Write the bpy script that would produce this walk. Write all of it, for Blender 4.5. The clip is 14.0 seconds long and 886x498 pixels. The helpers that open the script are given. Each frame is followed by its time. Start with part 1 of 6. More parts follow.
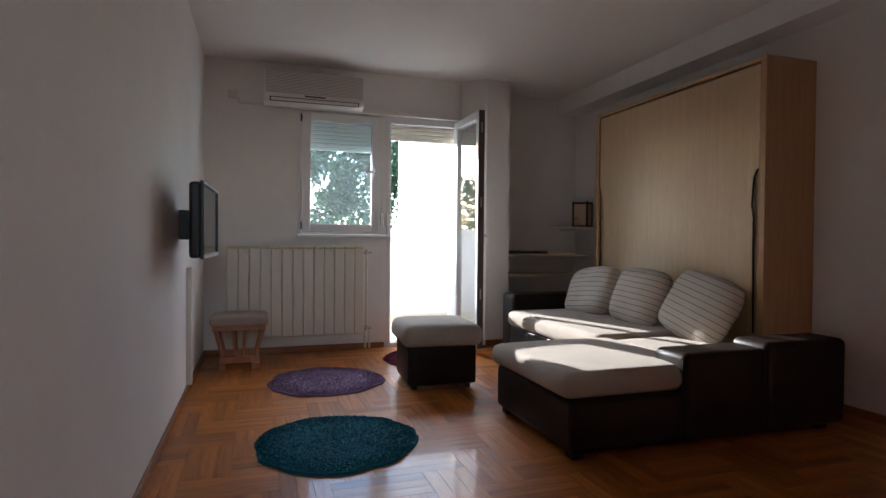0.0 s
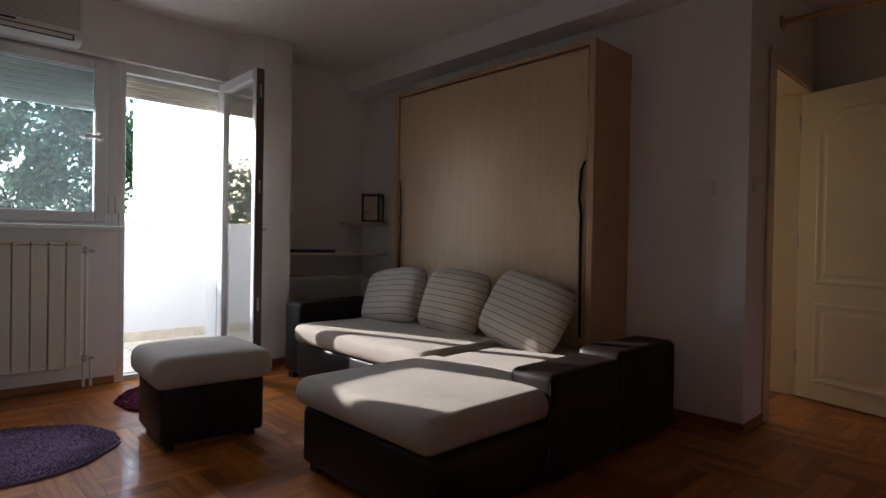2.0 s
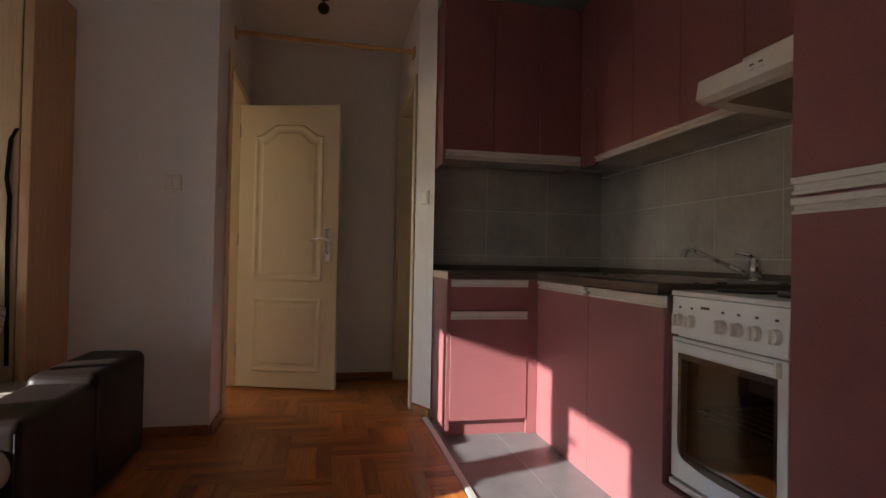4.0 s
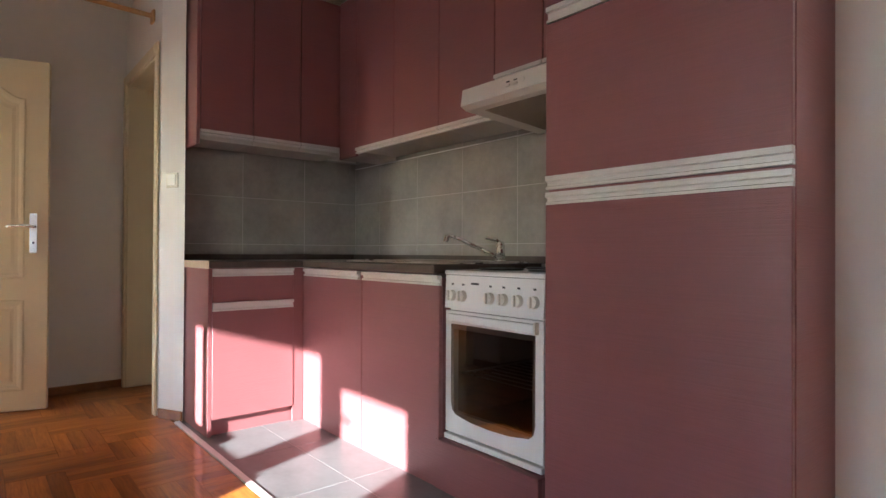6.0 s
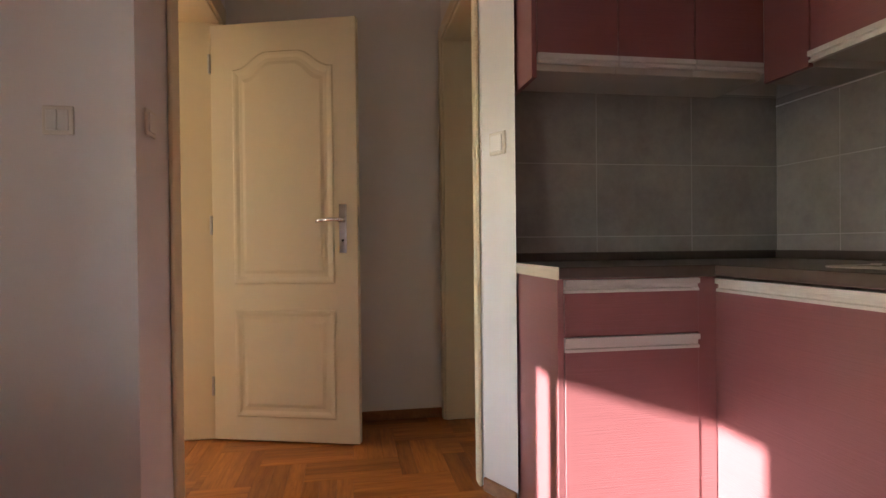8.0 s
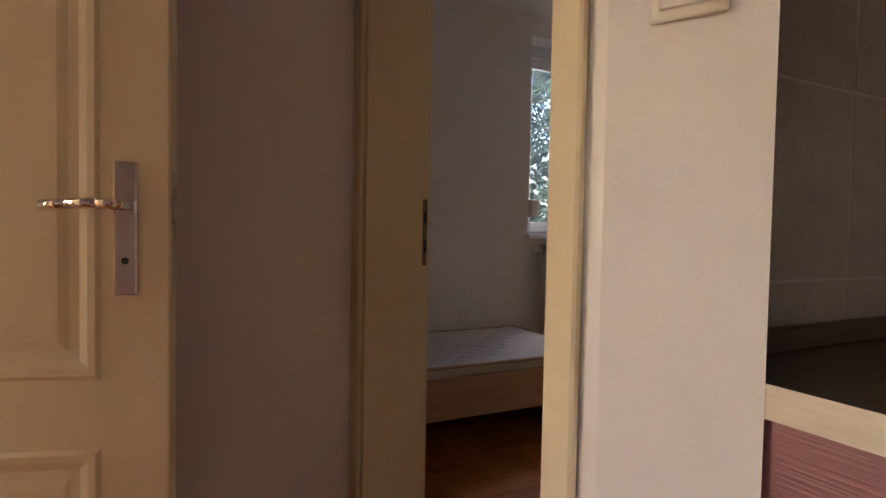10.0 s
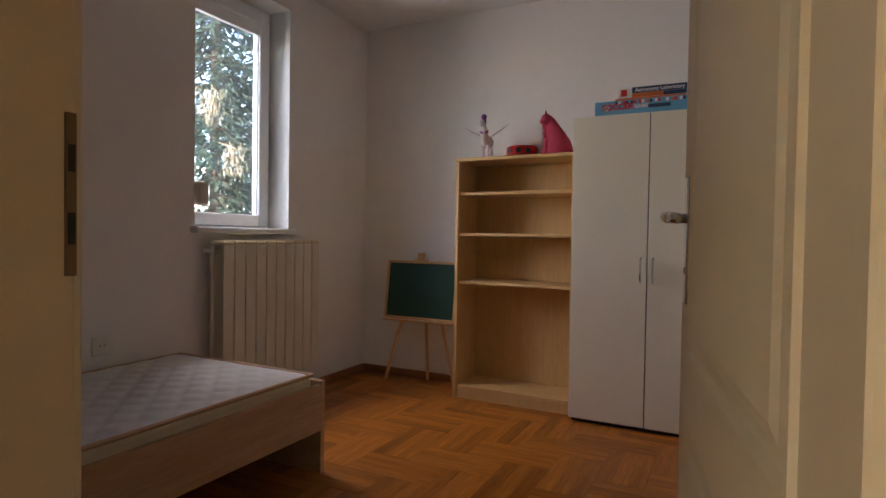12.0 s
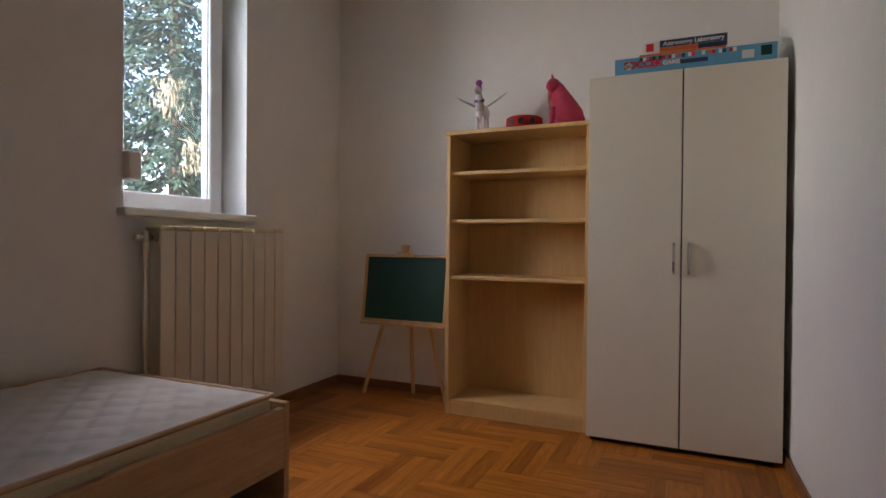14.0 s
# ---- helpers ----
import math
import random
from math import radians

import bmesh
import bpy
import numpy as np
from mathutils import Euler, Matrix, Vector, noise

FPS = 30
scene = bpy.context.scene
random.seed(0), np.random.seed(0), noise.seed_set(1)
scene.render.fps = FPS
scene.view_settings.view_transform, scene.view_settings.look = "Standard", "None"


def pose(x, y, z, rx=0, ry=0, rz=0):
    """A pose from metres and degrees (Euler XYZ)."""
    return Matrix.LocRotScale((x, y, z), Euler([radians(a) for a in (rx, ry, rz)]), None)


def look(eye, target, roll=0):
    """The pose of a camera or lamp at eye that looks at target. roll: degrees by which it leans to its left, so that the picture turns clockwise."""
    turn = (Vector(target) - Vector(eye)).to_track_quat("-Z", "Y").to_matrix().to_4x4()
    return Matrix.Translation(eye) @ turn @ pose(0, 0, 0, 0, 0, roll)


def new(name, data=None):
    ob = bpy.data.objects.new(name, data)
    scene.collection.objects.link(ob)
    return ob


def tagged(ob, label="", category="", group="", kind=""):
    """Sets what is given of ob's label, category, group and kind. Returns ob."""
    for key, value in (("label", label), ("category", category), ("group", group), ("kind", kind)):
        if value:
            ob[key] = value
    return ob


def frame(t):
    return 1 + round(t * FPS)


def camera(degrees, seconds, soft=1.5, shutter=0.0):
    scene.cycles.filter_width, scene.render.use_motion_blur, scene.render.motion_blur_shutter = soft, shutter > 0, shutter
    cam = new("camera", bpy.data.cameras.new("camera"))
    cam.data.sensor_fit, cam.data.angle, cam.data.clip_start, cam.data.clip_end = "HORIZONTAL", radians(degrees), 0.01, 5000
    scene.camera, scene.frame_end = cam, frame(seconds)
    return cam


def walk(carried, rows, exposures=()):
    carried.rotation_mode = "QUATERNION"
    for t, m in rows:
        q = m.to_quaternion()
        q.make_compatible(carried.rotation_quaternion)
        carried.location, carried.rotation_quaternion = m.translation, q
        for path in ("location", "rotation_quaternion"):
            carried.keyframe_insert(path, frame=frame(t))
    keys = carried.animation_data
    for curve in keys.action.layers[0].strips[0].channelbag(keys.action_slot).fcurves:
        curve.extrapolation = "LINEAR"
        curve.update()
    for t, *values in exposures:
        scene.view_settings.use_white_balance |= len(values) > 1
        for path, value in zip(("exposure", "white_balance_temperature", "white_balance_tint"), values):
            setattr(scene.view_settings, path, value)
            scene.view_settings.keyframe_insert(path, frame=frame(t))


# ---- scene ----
cam = camera(76.5, 14.0)
PATH = [
    (0, (-0.09, -0.138, 1.011), (0.536, 1.762, 0.98), 0.5),
    (0.5, (-0.013, 0.171, 1.0), (0.846, 1.978, 0.971), 0.7),
    (1, (0.013, 0.422, 1.006), (1.058, 2.127, 0.977), 0.7),
    (1.5, (0.009, 0.654, 1.001), (1.201, 2.259, 0.974), 0.9),
    (2, (0.041, 0.772, 0.985), (1.415, 2.225, 0.963), 1.0),
    (2.5, (0.096, 0.879, 0.964), (1.78, 1.958, 0.96), 1.3),
    (3, (0.109, 0.977, 0.933), (2.003, 1.621, 0.947), 1.3),
    (3.5, (0.09, 1.123, 0.927), (2.089, 1.198, 0.956), 1.4),
    (4, (0.115, 1.249, 0.949), (2.073, 0.844, 0.979), 1.1),
    (4.2, (0.1, 1.253, 0.957), (2.021, 0.698, 0.986), 0.9),
    (6.3, (0.191, 1.527, 0.916), (1.709, 0.224, 0.923), 0.2),
    (6.5, (0.289, 1.496, 0.933), (1.828, 0.218, 0.919), -0.0),
    (7, (0.631, 1.361, 0.961), (2.335, 0.314, 0.931), -0.2),
    (7.5, (1.025, 1.263, 0.927), (2.897, 0.557, 0.897), -0.5),
    (8, (1.468, 1.21, 0.942), (3.441, 0.885, 0.925), -0.6),
    (8.2, (1.649, 1.173, 0.938), (3.637, 0.957, 0.919), -0.6),
    (10.3, (3.209, 1.199, 1.034), (4.88, 0.101, 0.972), 1.0),
    (10.5, (3.313, 1.189, 1.026), (4.896, -0.032, 0.972), 0.8),
    (11, (3.507, 1.175, 1.015), (4.846, -0.31, 0.968), 0.8),
    (11.5, (3.647, 1.08, 0.98), (4.73, -0.6, 0.933), 0.9),
    (12, (3.779, 0.91, 0.98), (4.684, -0.873, 0.936), 0.9),
    (12.5, (3.891, 0.788, 0.956), (4.69, -1.045, 0.922), 0.8),
    (13, (4.004, 0.679, 0.935), (4.759, -1.172, 0.901), 0.8),
    (13.5, (4.063, 0.598, 0.915), (4.805, -1.259, 0.882), 0.7),
    (14, (4.106, 0.469, 0.878), (4.92, -1.357, 0.857), 0.5),
]
EXPOSURES = [(0, 2.8, 5700, 11), (1.5, 2.6, 5700, 12), (2.5, 2.0, 6000, 15), (3, 2.45, 6100, 15), (3.5, 2.6, 6000, 14), (4.2, 3.25, 6000, 13), (6.3, 4.35, 5500, 9), (7, 4.15, 5500, 10), (7.5, 4.1, 5700, 12), (8.2, 4.05, 6000, 13), (10.3, 3.65, 7000, 25), (11.5, 3.7, 7200, 24), (12.2, 3.95, 7300, 23), (13.2, 4.15, 7300, 21), (14, 3.95, 7200, 20)]
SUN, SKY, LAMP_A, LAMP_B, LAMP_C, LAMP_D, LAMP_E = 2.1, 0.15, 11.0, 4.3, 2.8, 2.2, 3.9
walk(cam, [(t, look(eye, target, roll)) for t, eye, target, roll in PATH], EXPOSURES)

# ---- light ----
SUN_WAY = Vector((0.343, -1.0, -0.314)).normalized()
world = bpy.data.worlds.new("sky")
scene.world = world
world.use_nodes = True
wn = world.node_tree.nodes
sky = wn.new("ShaderNodeTexSky")
sky.sky_type = "NISHITA"
sky.sun_disc = False
sky.dust_density = 0.5
sky.sun_elevation = math.asin(-SUN_WAY.z)
sky.sun_rotation = math.atan2(-SUN_WAY.x, -SUN_WAY.y)
world.node_tree.links.new(sky.outputs[0], wn["Background"].inputs[0])
wn["Background"].inputs[1].default_value = SKY

sun = new("sun", bpy.data.lights.new("sun", "SUN"))
sun.data.energy = SUN
sun.data.angle = radians(0.5)
sun.data.color = (1.0, 0.93, 0.82)
sun.matrix_world = look((0, 0, 8), Vector((0, 0, 8)) + SUN_WAY)


def area_lamp(name, eye, target, w, h, watts, col=(0.92, 0.96, 1.0)):
    lamp = new(name, bpy.data.lights.new(name, "AREA"))
    lamp.data.shape = "RECTANGLE"
    lamp.data.size, lamp.data.size_y, lamp.data.energy, lamp.data.color = w, h, watts, col
    lamp.matrix_world = look(eye, target)
    return lamp


area_lamp("sky_light_balcony", (1.05, 6.1, 2.44), (1.05, 4.2, 1.0), 2.0, 0.5, LAMP_A)
area_lamp("sky_light_bedroom", (7.4, -0.95, 1.75), (3.7, -1.65, 1.3), 1.0, 1.4, LAMP_B)
area_lamp("sky_light_above_window", (6.9, -1.4, 2.75), (5.2, -1.4, 0.9), 1.0, 0.6, LAMP_E)
area_lamp("sky_light_side_room", (5.05, 5.15, 1.98), (4.9, 4.3, 0.3), 0.8, 0.2, LAMP_C, (1.0, 0.85, 0.6))
# fill lamp added in the unseen entry room, no known source there
area_lamp("sky_light_entry", (-0.02, -2.38, 2.0), (0.1, -0.3, 1.2), 0.7, 0.7, LAMP_D, (1.0, 0.93, 0.84))

# ---- materials ----


def node_mat(name, rough=0.5, metal=0.0, spec=0.5):
    m = bpy.data.materials.new(name)
    m.use_nodes = True
    nt = m.node_tree
    b = nt.nodes["Principled BSDF"]
    b.inputs["Roughness"].default_value = rough
    b.inputs["Metallic"].default_value = metal
    b.inputs["Specular IOR Level"].default_value = spec
    return m, nt, b


def link(nt, a, b):
    nt.links.new(a, b)


def mapped(nt, coord, scale):
    tc = nt.nodes.new("ShaderNodeTexCoord")
    mp = nt.nodes.new("ShaderNodeMapping")
    mp.inputs["Scale"].default_value = scale
    link(nt, tc.outputs[coord], mp.inputs[0])
    return mp.outputs[0]


def noise_tex(nt, vec, scale, detail=4.0, rough=0.55):
    n = nt.nodes.new("ShaderNodeTexNoise")
    n.inputs["Scale"].default_value = scale
    n.inputs["Detail"].default_value = detail
    n.inputs["Roughness"].default_value = rough
    link(nt, vec, n.inputs["Vector"])
    return n.outputs[0]


def ramp(nt, fac, *stops):
    r = nt.nodes.new("ShaderNodeValToRGB")
    els = r.color_ramp.elements
    while len(els) < len(stops):
        els.new(0.5)
    for e, (p, c) in zip(els, stops):
        e.position, e.color = p, (*c, 1)
    link(nt, fac, r.inputs[0])
    return r.outputs[0]


def mixed(nt, fac, a, b, kind="MIX"):
    m = nt.nodes.new("ShaderNodeMix")
    m.data_type, m.blend_type = "RGBA", kind
    if isinstance(fac, float):
        m.inputs[0].default_value = fac
    else:
        link(nt, fac, m.inputs[0])
    for sock, v in ((m.inputs[6], a), (m.inputs[7], b)):
        if isinstance(v, tuple):
            sock.default_value = (*v, 1)
        else:
            link(nt, v, sock)
    return m.outputs[2]


def bump(nt, b, height, strength, dist=0.002):
    n = nt.nodes.new("ShaderNodeBump")
    n.inputs["Strength"].default_value = strength
    n.inputs["Distance"].default_value = dist
    link(nt, height, n.inputs["Height"])
    link(nt, n.outputs[0], b.inputs["Normal"])


def shade(c, k):
    return tuple(min(1.0, v * k) for v in c)


def m_paint(name, col, rough=0.6, blotch=0.06, grain=220.0, bumps=0.12, spec=0.4):
    """Painted or moulded surface: faint blotches and a fine relief."""
    m, nt, b = node_mat(name, rough, 0.0, spec)
    v = mapped(nt, "Object", (1, 1, 1))
    big = noise_tex(nt, v, 1.7, 5)
    mid = noise_tex(nt, v, 14.0, 4)
    c = ramp(nt, big, (0.3, shade(col, 1 - blotch)), (0.7, shade(col, 1 + blotch * 0.6)))
    c2 = mixed(nt, 0.35, c, ramp(nt, mid, (0.35, shade(col, 1 - blotch)), (0.65, col)))
    link(nt, c2, b.inputs["Base Color"])
    fine = noise_tex(nt, v, grain, 3)
    bump(nt, b, fine, bumps)
    r = nt.nodes.new("ShaderNodeMapRange")
    r.inputs[3].default_value, r.inputs[4].default_value = rough * 0.85, min(1, rough * 1.15)
    link(nt, mid, r.inputs[0])
    link(nt, r.outputs[0], b.inputs["Roughness"])
    return m


def m_wood(name, dark, light, rough=0.4, scale=(2.0, 26.0, 26.0), coord="Object", coat=0.0, tones=0.0):
    """Wood with the grain along local x (or along u)."""
    m, nt, b = node_mat(name, rough)
    v = mapped(nt, coord, scale)
    g = noise_tex(nt, v, 1.0, 6, 0.6)
    v2 = mapped(nt, coord, tuple(s * 5 for s in scale))
    f = noise_tex(nt, v2, 1.0, 3)
    c = ramp(nt, g, (0.3, dark), (0.68, light))
    c = mixed(nt, 0.25, c, ramp(nt, f, (0.35, shade(dark, 0.8)), (0.6, light)))
    if tones:
        oi = nt.nodes.new("ShaderNodeObjectInfo")
        geo = nt.nodes.new("ShaderNodeNewGeometry")
        add = nt.nodes.new("ShaderNodeMath")
        add.operation = "ADD"
        link(nt, oi.outputs["Random"], add.inputs[0])
        link(nt, geo.outputs["Random Per Island"], add.inputs[1])
        fr = nt.nodes.new("ShaderNodeMath")
        fr.operation = "FRACT"
        link(nt, add.outputs[0], fr.inputs[0])
        t = ramp(nt, fr.outputs[0], (0.0, shade((1, 0.92, 0.86), 1 - tones)), (0.5, (0.86, 0.86, 0.86)), (1.0, (1.0, 1.0, 1.0)))
        c = mixed(nt, 1.0, c, t, "MULTIPLY")
    link(nt, c, b.inputs["Base Color"])
    b.inputs["Coat Weight"].default_value = coat
    if coat:
        b.inputs["Specular IOR Level"].default_value = 0.2
    b.inputs["Coat Roughness"].default_value = 0.16
    bump(nt, b, f, 0.12)
    if coat:
        vo = mapped(nt, "Object", (1, 1, 1))
        wav = noise_tex(nt, vo, 7.0, 3)
        r = nt.nodes.new("ShaderNodeMapRange")
        r.inputs[3].default_value, r.inputs[4].default_value = 0.04, 0.13
        link(nt, wav, r.inputs[0])
        link(nt, r.outputs[0], b.inputs["Coat Roughness"])
    return m


def m_cloth(name, col, weave=900.0, blotch=0.12, stripes=False):
    m, nt, b = node_mat(name, 0.92, 0.0, 0.2)
    v = mapped(nt, "Object", (1, 1, 1))
    c = ramp(nt, noise_tex(nt, v, 5.0, 5), (0.3, shade(col, 1 - blotch)), (0.7, shade(col, 1 + blotch * 0.5)))
    th = noise_tex(nt, v, weave, 2)
    c = mixed(nt, 0.3, c, ramp(nt, th, (0.35, shade(col, 0.65)), (0.65, shade(col, 1.12))))
    if stripes:
        sp = nt.nodes.new("ShaderNodeSeparateXYZ")
        link(nt, mapped(nt, "Object", (1, 1, 1)), sp.inputs[0])
        w = nt.nodes.new("ShaderNodeMath")
        w.operation = "PINGPONG"
        w.inputs[1].default_value = 0.021
        link(nt, sp.outputs[1], w.inputs[0])
        k = nt.nodes.new("ShaderNodeMath")
        k.operation = "LESS_THAN"
        k.inputs[1].default_value = 0.0017
        link(nt, w.outputs[0], k.inputs[0])
        c = mixed(nt, k.outputs[0], c, (0.05, 0.03, 0.025))
    link(nt, c, b.inputs["Base Color"])
    b.inputs["Sheen Weight"].default_value = 0.06
    bump(nt, b, th, 0.35, 0.001)
    return m


def m_metal(name, col, rough=0.2, brush=0.0):
    m, nt, b = node_mat(name, rough, 1.0)
    v = mapped(nt, "Object", (3, 60, 60) if brush else (1, 1, 1))
    n = noise_tex(nt, v, 9.0, 4)
    link(nt, ramp(nt, n, (0.3, shade(col, 0.82)), (0.7, col)), b.inputs["Base Color"])
    r = nt.nodes.new("ShaderNodeMapRange")
    r.inputs[3].default_value, r.inputs[4].default_value = rough * 0.7, rough * 1.4
    link(nt, n, r.inputs[0])
    link(nt, r.outputs[0], b.inputs["Roughness"])
    return m


def m_glass(name, tint=(0.97, 0.99, 0.99), haze=0.0):
    m = bpy.data.materials.new(name)
    m.use_nodes = True
    nt = m.node_tree
    nt.nodes.clear()
    out = nt.nodes.new("ShaderNodeOutputMaterial")
    tr = nt.nodes.new("ShaderNodeBsdfTransparent")
    tr.inputs[0].default_value = (*tint, 1)
    gl = nt.nodes.new("ShaderNodeBsdfGlossy")
    gl.inputs["Roughness"].default_value = 0.02
    lw = nt.nodes.new("ShaderNodeLayerWeight")
    lw.inputs[0].default_value = 0.5
    pw = nt.nodes.new("ShaderNodeMath")
    pw.operation = "POWER"
    pw.inputs[1].default_value = 3.0
    link(nt, lw.outputs["Facing"], pw.inputs[0])
    fr = nt.nodes.new("ShaderNodeMath")
    fr.operation = "MULTIPLY_ADD"
    fr.inputs[1].default_value, fr.inputs[2].default_value = 0.85, 0.05
    link(nt, pw.outputs[0], fr.inputs[0])
    mx = nt.nodes.new("ShaderNodeMixShader")
    link(nt, fr.outputs[0], mx.inputs[0])
    base = tr.outputs[0]
    if haze:
        df = nt.nodes.new("ShaderNodeBsdfTranslucent")
        df.inputs[0].default_value = (0.9, 0.93, 0.95, 1)
        m2 = nt.nodes.new("ShaderNodeMixShader")
        m2.inputs[0].default_value = haze
        link(nt, tr.outputs[0], m2.inputs[1])
        link(nt, df.outputs[0], m2.inputs[2])
        base = m2.outputs[0]
    link(nt, base, mx.inputs[1])
    link(nt, gl.outputs[0], mx.inputs[2])
    link(nt, mx.outputs[0], out.inputs[0])
    return m


def m_leather(name, col):
    m, nt, b = node_mat(name, 0.42, 0.0, 0.16)
    v = mapped(nt, "Object", (1, 1, 1))
    vo = nt.nodes.new("ShaderNodeTexVoronoi")
    vo.inputs["Scale"].default_value = 260
    link(nt, v, vo.inputs["Vector"])
    big = noise_tex(nt, v, 6.0, 5)
    link(nt, ramp(nt, big, (0.3, shade(col, 0.7)), (0.7, shade(col, 1.25))), b.inputs["Base Color"])
    bump(nt, b, vo.outputs[0], 0.25, 0.001)
    return m


def m_laminate(name, col):
    """Foil with fine horizontal brushed lines."""
    m, nt, b = node_mat(name, 0.36, 0.0, 0.75)
    v = mapped(nt, "Object", (5, 5, 260))
    lines = noise_tex(nt, v, 1.0, 3, 0.6)
    big = noise_tex(nt, mapped(nt, "Object", (1, 1, 1)), 2.2, 4)
    c = ramp(nt, big, (0.3, shade(col, 0.93)), (0.7, shade(col, 1.05)))
    c = mixed(nt, 0.2, c, ramp(nt, lines, (0.35, shade(col, 0.8)), (0.65, shade(col, 1.12))))
    link(nt, c, b.inputs["Base Color"])
    bump(nt, b, lines, 0.65, 0.0018)
    return m


def m_tile(name, col):
    m, nt, b = node_mat(name, 0.38, 0.0, 0.5)
    v = mapped(nt, "Object", (1, 1, 1))
    big = noise_tex(nt, v, 4.5, 6, 0.65)
    fine = noise_tex(nt, v, 40.0, 4)
    c = ramp(nt, big, (0.28, shade(col, 0.72)), (0.5, col), (0.74, shade(col, 1.22)))
    c = mixed(nt, 0.2, c, ramp(nt, fine, (0.3, shade(col, 0.7)), (0.7, shade(col, 1.2))))
    link(nt, c, b.inputs["Base Color"])
    bump(nt, b, fine, 0.1)
    return m


WALL = m_paint("wall_paint", (0.82, 0.79, 0.75), 0.75, 0.05, 160.0, 0.25, 0.2)
CEIL = m_paint("ceiling_paint", (0.83, 0.81, 0.77), 0.85, 0.04, 120.0, 0.2, 0.15)
OUTWALL = m_paint("balcony_plaster", (0.72, 0.73, 0.74), 0.8, 0.05, 80.0, 0.3, 0.2)
PVC = m_paint("white_pvc", (0.8, 0.8, 0.79), 0.32, 0.03, 300.0, 0.03)
RAD = m_paint("radiator_enamel", (0.76, 0.71, 0.6), 0.35, 0.05, 200.0, 0.05)
RADCAP = m_paint("radiator_cap", (0.72, 0.62, 0.4), 0.4, 0.06)
PLASTIC = m_paint("white_plastic", (0.8, 0.77, 0.7), 0.3, 0.04, 300.0, 0.04)
ACWHITE = m_paint("aged_plastic", (0.74, 0.7, 0.64), 0.4, 0.05, 300.0, 0.04)
CREAM = m_paint("cream_door_paint", (0.76, 0.67, 0.47), 0.42, 0.05, 260.0, 0.1)
CREAM2 = m_paint("cream_casing_paint", (0.74, 0.63, 0.42), 0.42, 0.05, 260.0, 0.1)
PARQUET = m_wood("oak_parquet", (0.31, 0.085, 0.012), (0.65, 0.228, 0.036), 0.42, (2.2, 24.0, 24.0), "UV", 0.3, 0.45)
PARQUET_GAP = m_paint("parquet_joint", (0.2, 0.07, 0.02), 0.8, 0.1)
BASEB = m_wood("skirting_wood", (0.2, 0.08, 0.03), (0.34, 0.15, 0.055), 0.4, (3.0, 30.0, 30.0), "Object", 0.3)
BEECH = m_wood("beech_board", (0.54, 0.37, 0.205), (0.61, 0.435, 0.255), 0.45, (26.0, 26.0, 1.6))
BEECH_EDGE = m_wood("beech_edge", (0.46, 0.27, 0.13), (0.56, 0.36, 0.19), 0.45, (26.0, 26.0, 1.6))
BIRCH = m_wood("birch_board", (0.61, 0.38, 0.15), (0.69, 0.45, 0.2), 0.48, (18.0, 18.0, 1.8))
BEDOAK = m_wood("oak_decor", (0.4, 0.23, 0.11), (0.56, 0.35, 0.19), 0.5, (18.0, 2.0, 22.0))
PINE = m_wood("pine", (0.55, 0.3, 0.12), (0.7, 0.43, 0.2), 0.45, (14.0, 14.0, 3.0))
REDPINE = m_wood("red_stained_pine", (0.3, 0.12, 0.055), (0.46, 0.21, 0.1), 0.42, (14.0, 14.0, 3.0))
# grey that paints shade between louvres and in the double socket's wells
SHADE_GREY = m_paint("painted_shade_grey", (0.34, 0.3, 0.27), 0.6, 0.08)
# balcony leaf seal; also shade painted on its edge and between wardrobe doors
SEAL_SHADE = m_paint("seal_and_shade", (0.12, 0.1, 0.09), 0.5, 0.15, 60.0, 0.2)
PAPER = m_paint("cream_paper", (0.66, 0.52, 0.36), 0.8, 0.08, 120.0, 0.2)
FILTER = m_paint("greasy_filter", (0.34, 0.27, 0.2), 0.45, 0.2)
CABBOARD = m_paint("pale_grey_carcass", (0.56, 0.52, 0.47), 0.5, 0.06)
DULLBRASS = m_metal("dull_brass", (0.26, 0.18, 0.11), 0.45)
PALEWOOD = m_wood("pale_shelf", (0.68, 0.59, 0.46), (0.78, 0.69, 0.55), 0.5, (2.0, 24.0, 24.0))
MAUVE = m_laminate("mauve_foil", (0.265, 0.094, 0.096))
ALU = m_metal("brushed_aluminium", (0.78, 0.77, 0.74), 0.42, 1.0)
ALU.node_tree.nodes["Principled BSDF"].inputs["Metallic"].default_value = 0.35
CHROME = m_metal("chrome", (0.8, 0.8, 0.8), 0.1)
STEEL = m_metal("sink_steel", (0.6, 0.58, 0.55), 0.28)
WORKTOP = m_tile("worktop_laminate", (0.085, 0.062, 0.05))
TILE = m_tile("grey_wall_tile", (0.32, 0.295, 0.27))
FTILE = m_tile("grey_floor_tile", (0.155, 0.155, 0.155))
GROUT = m_paint("grout", (0.5, 0.48, 0.45), 0.85, 0.1)
BTILE = m_tile("balcony_tile", (0.62, 0.56, 0.46))
LEATHER = m_leather("dark_leather", (0.016, 0.0105, 0.0085))
SUEDE = m_cloth("taupe_suede", (0.46, 0.4, 0.335), 700.0, 0.12)
STRIPE = m_cloth("striped_cotton", (0.55, 0.48, 0.4), 800.0, 0.08, True)
QUILT = m_cloth("quilted_cotton", (0.74, 0.7, 0.7), 600.0, 0.08)
FOAM = m_cloth("cream_cover", (0.68, 0.6, 0.42), 500.0, 0.06)
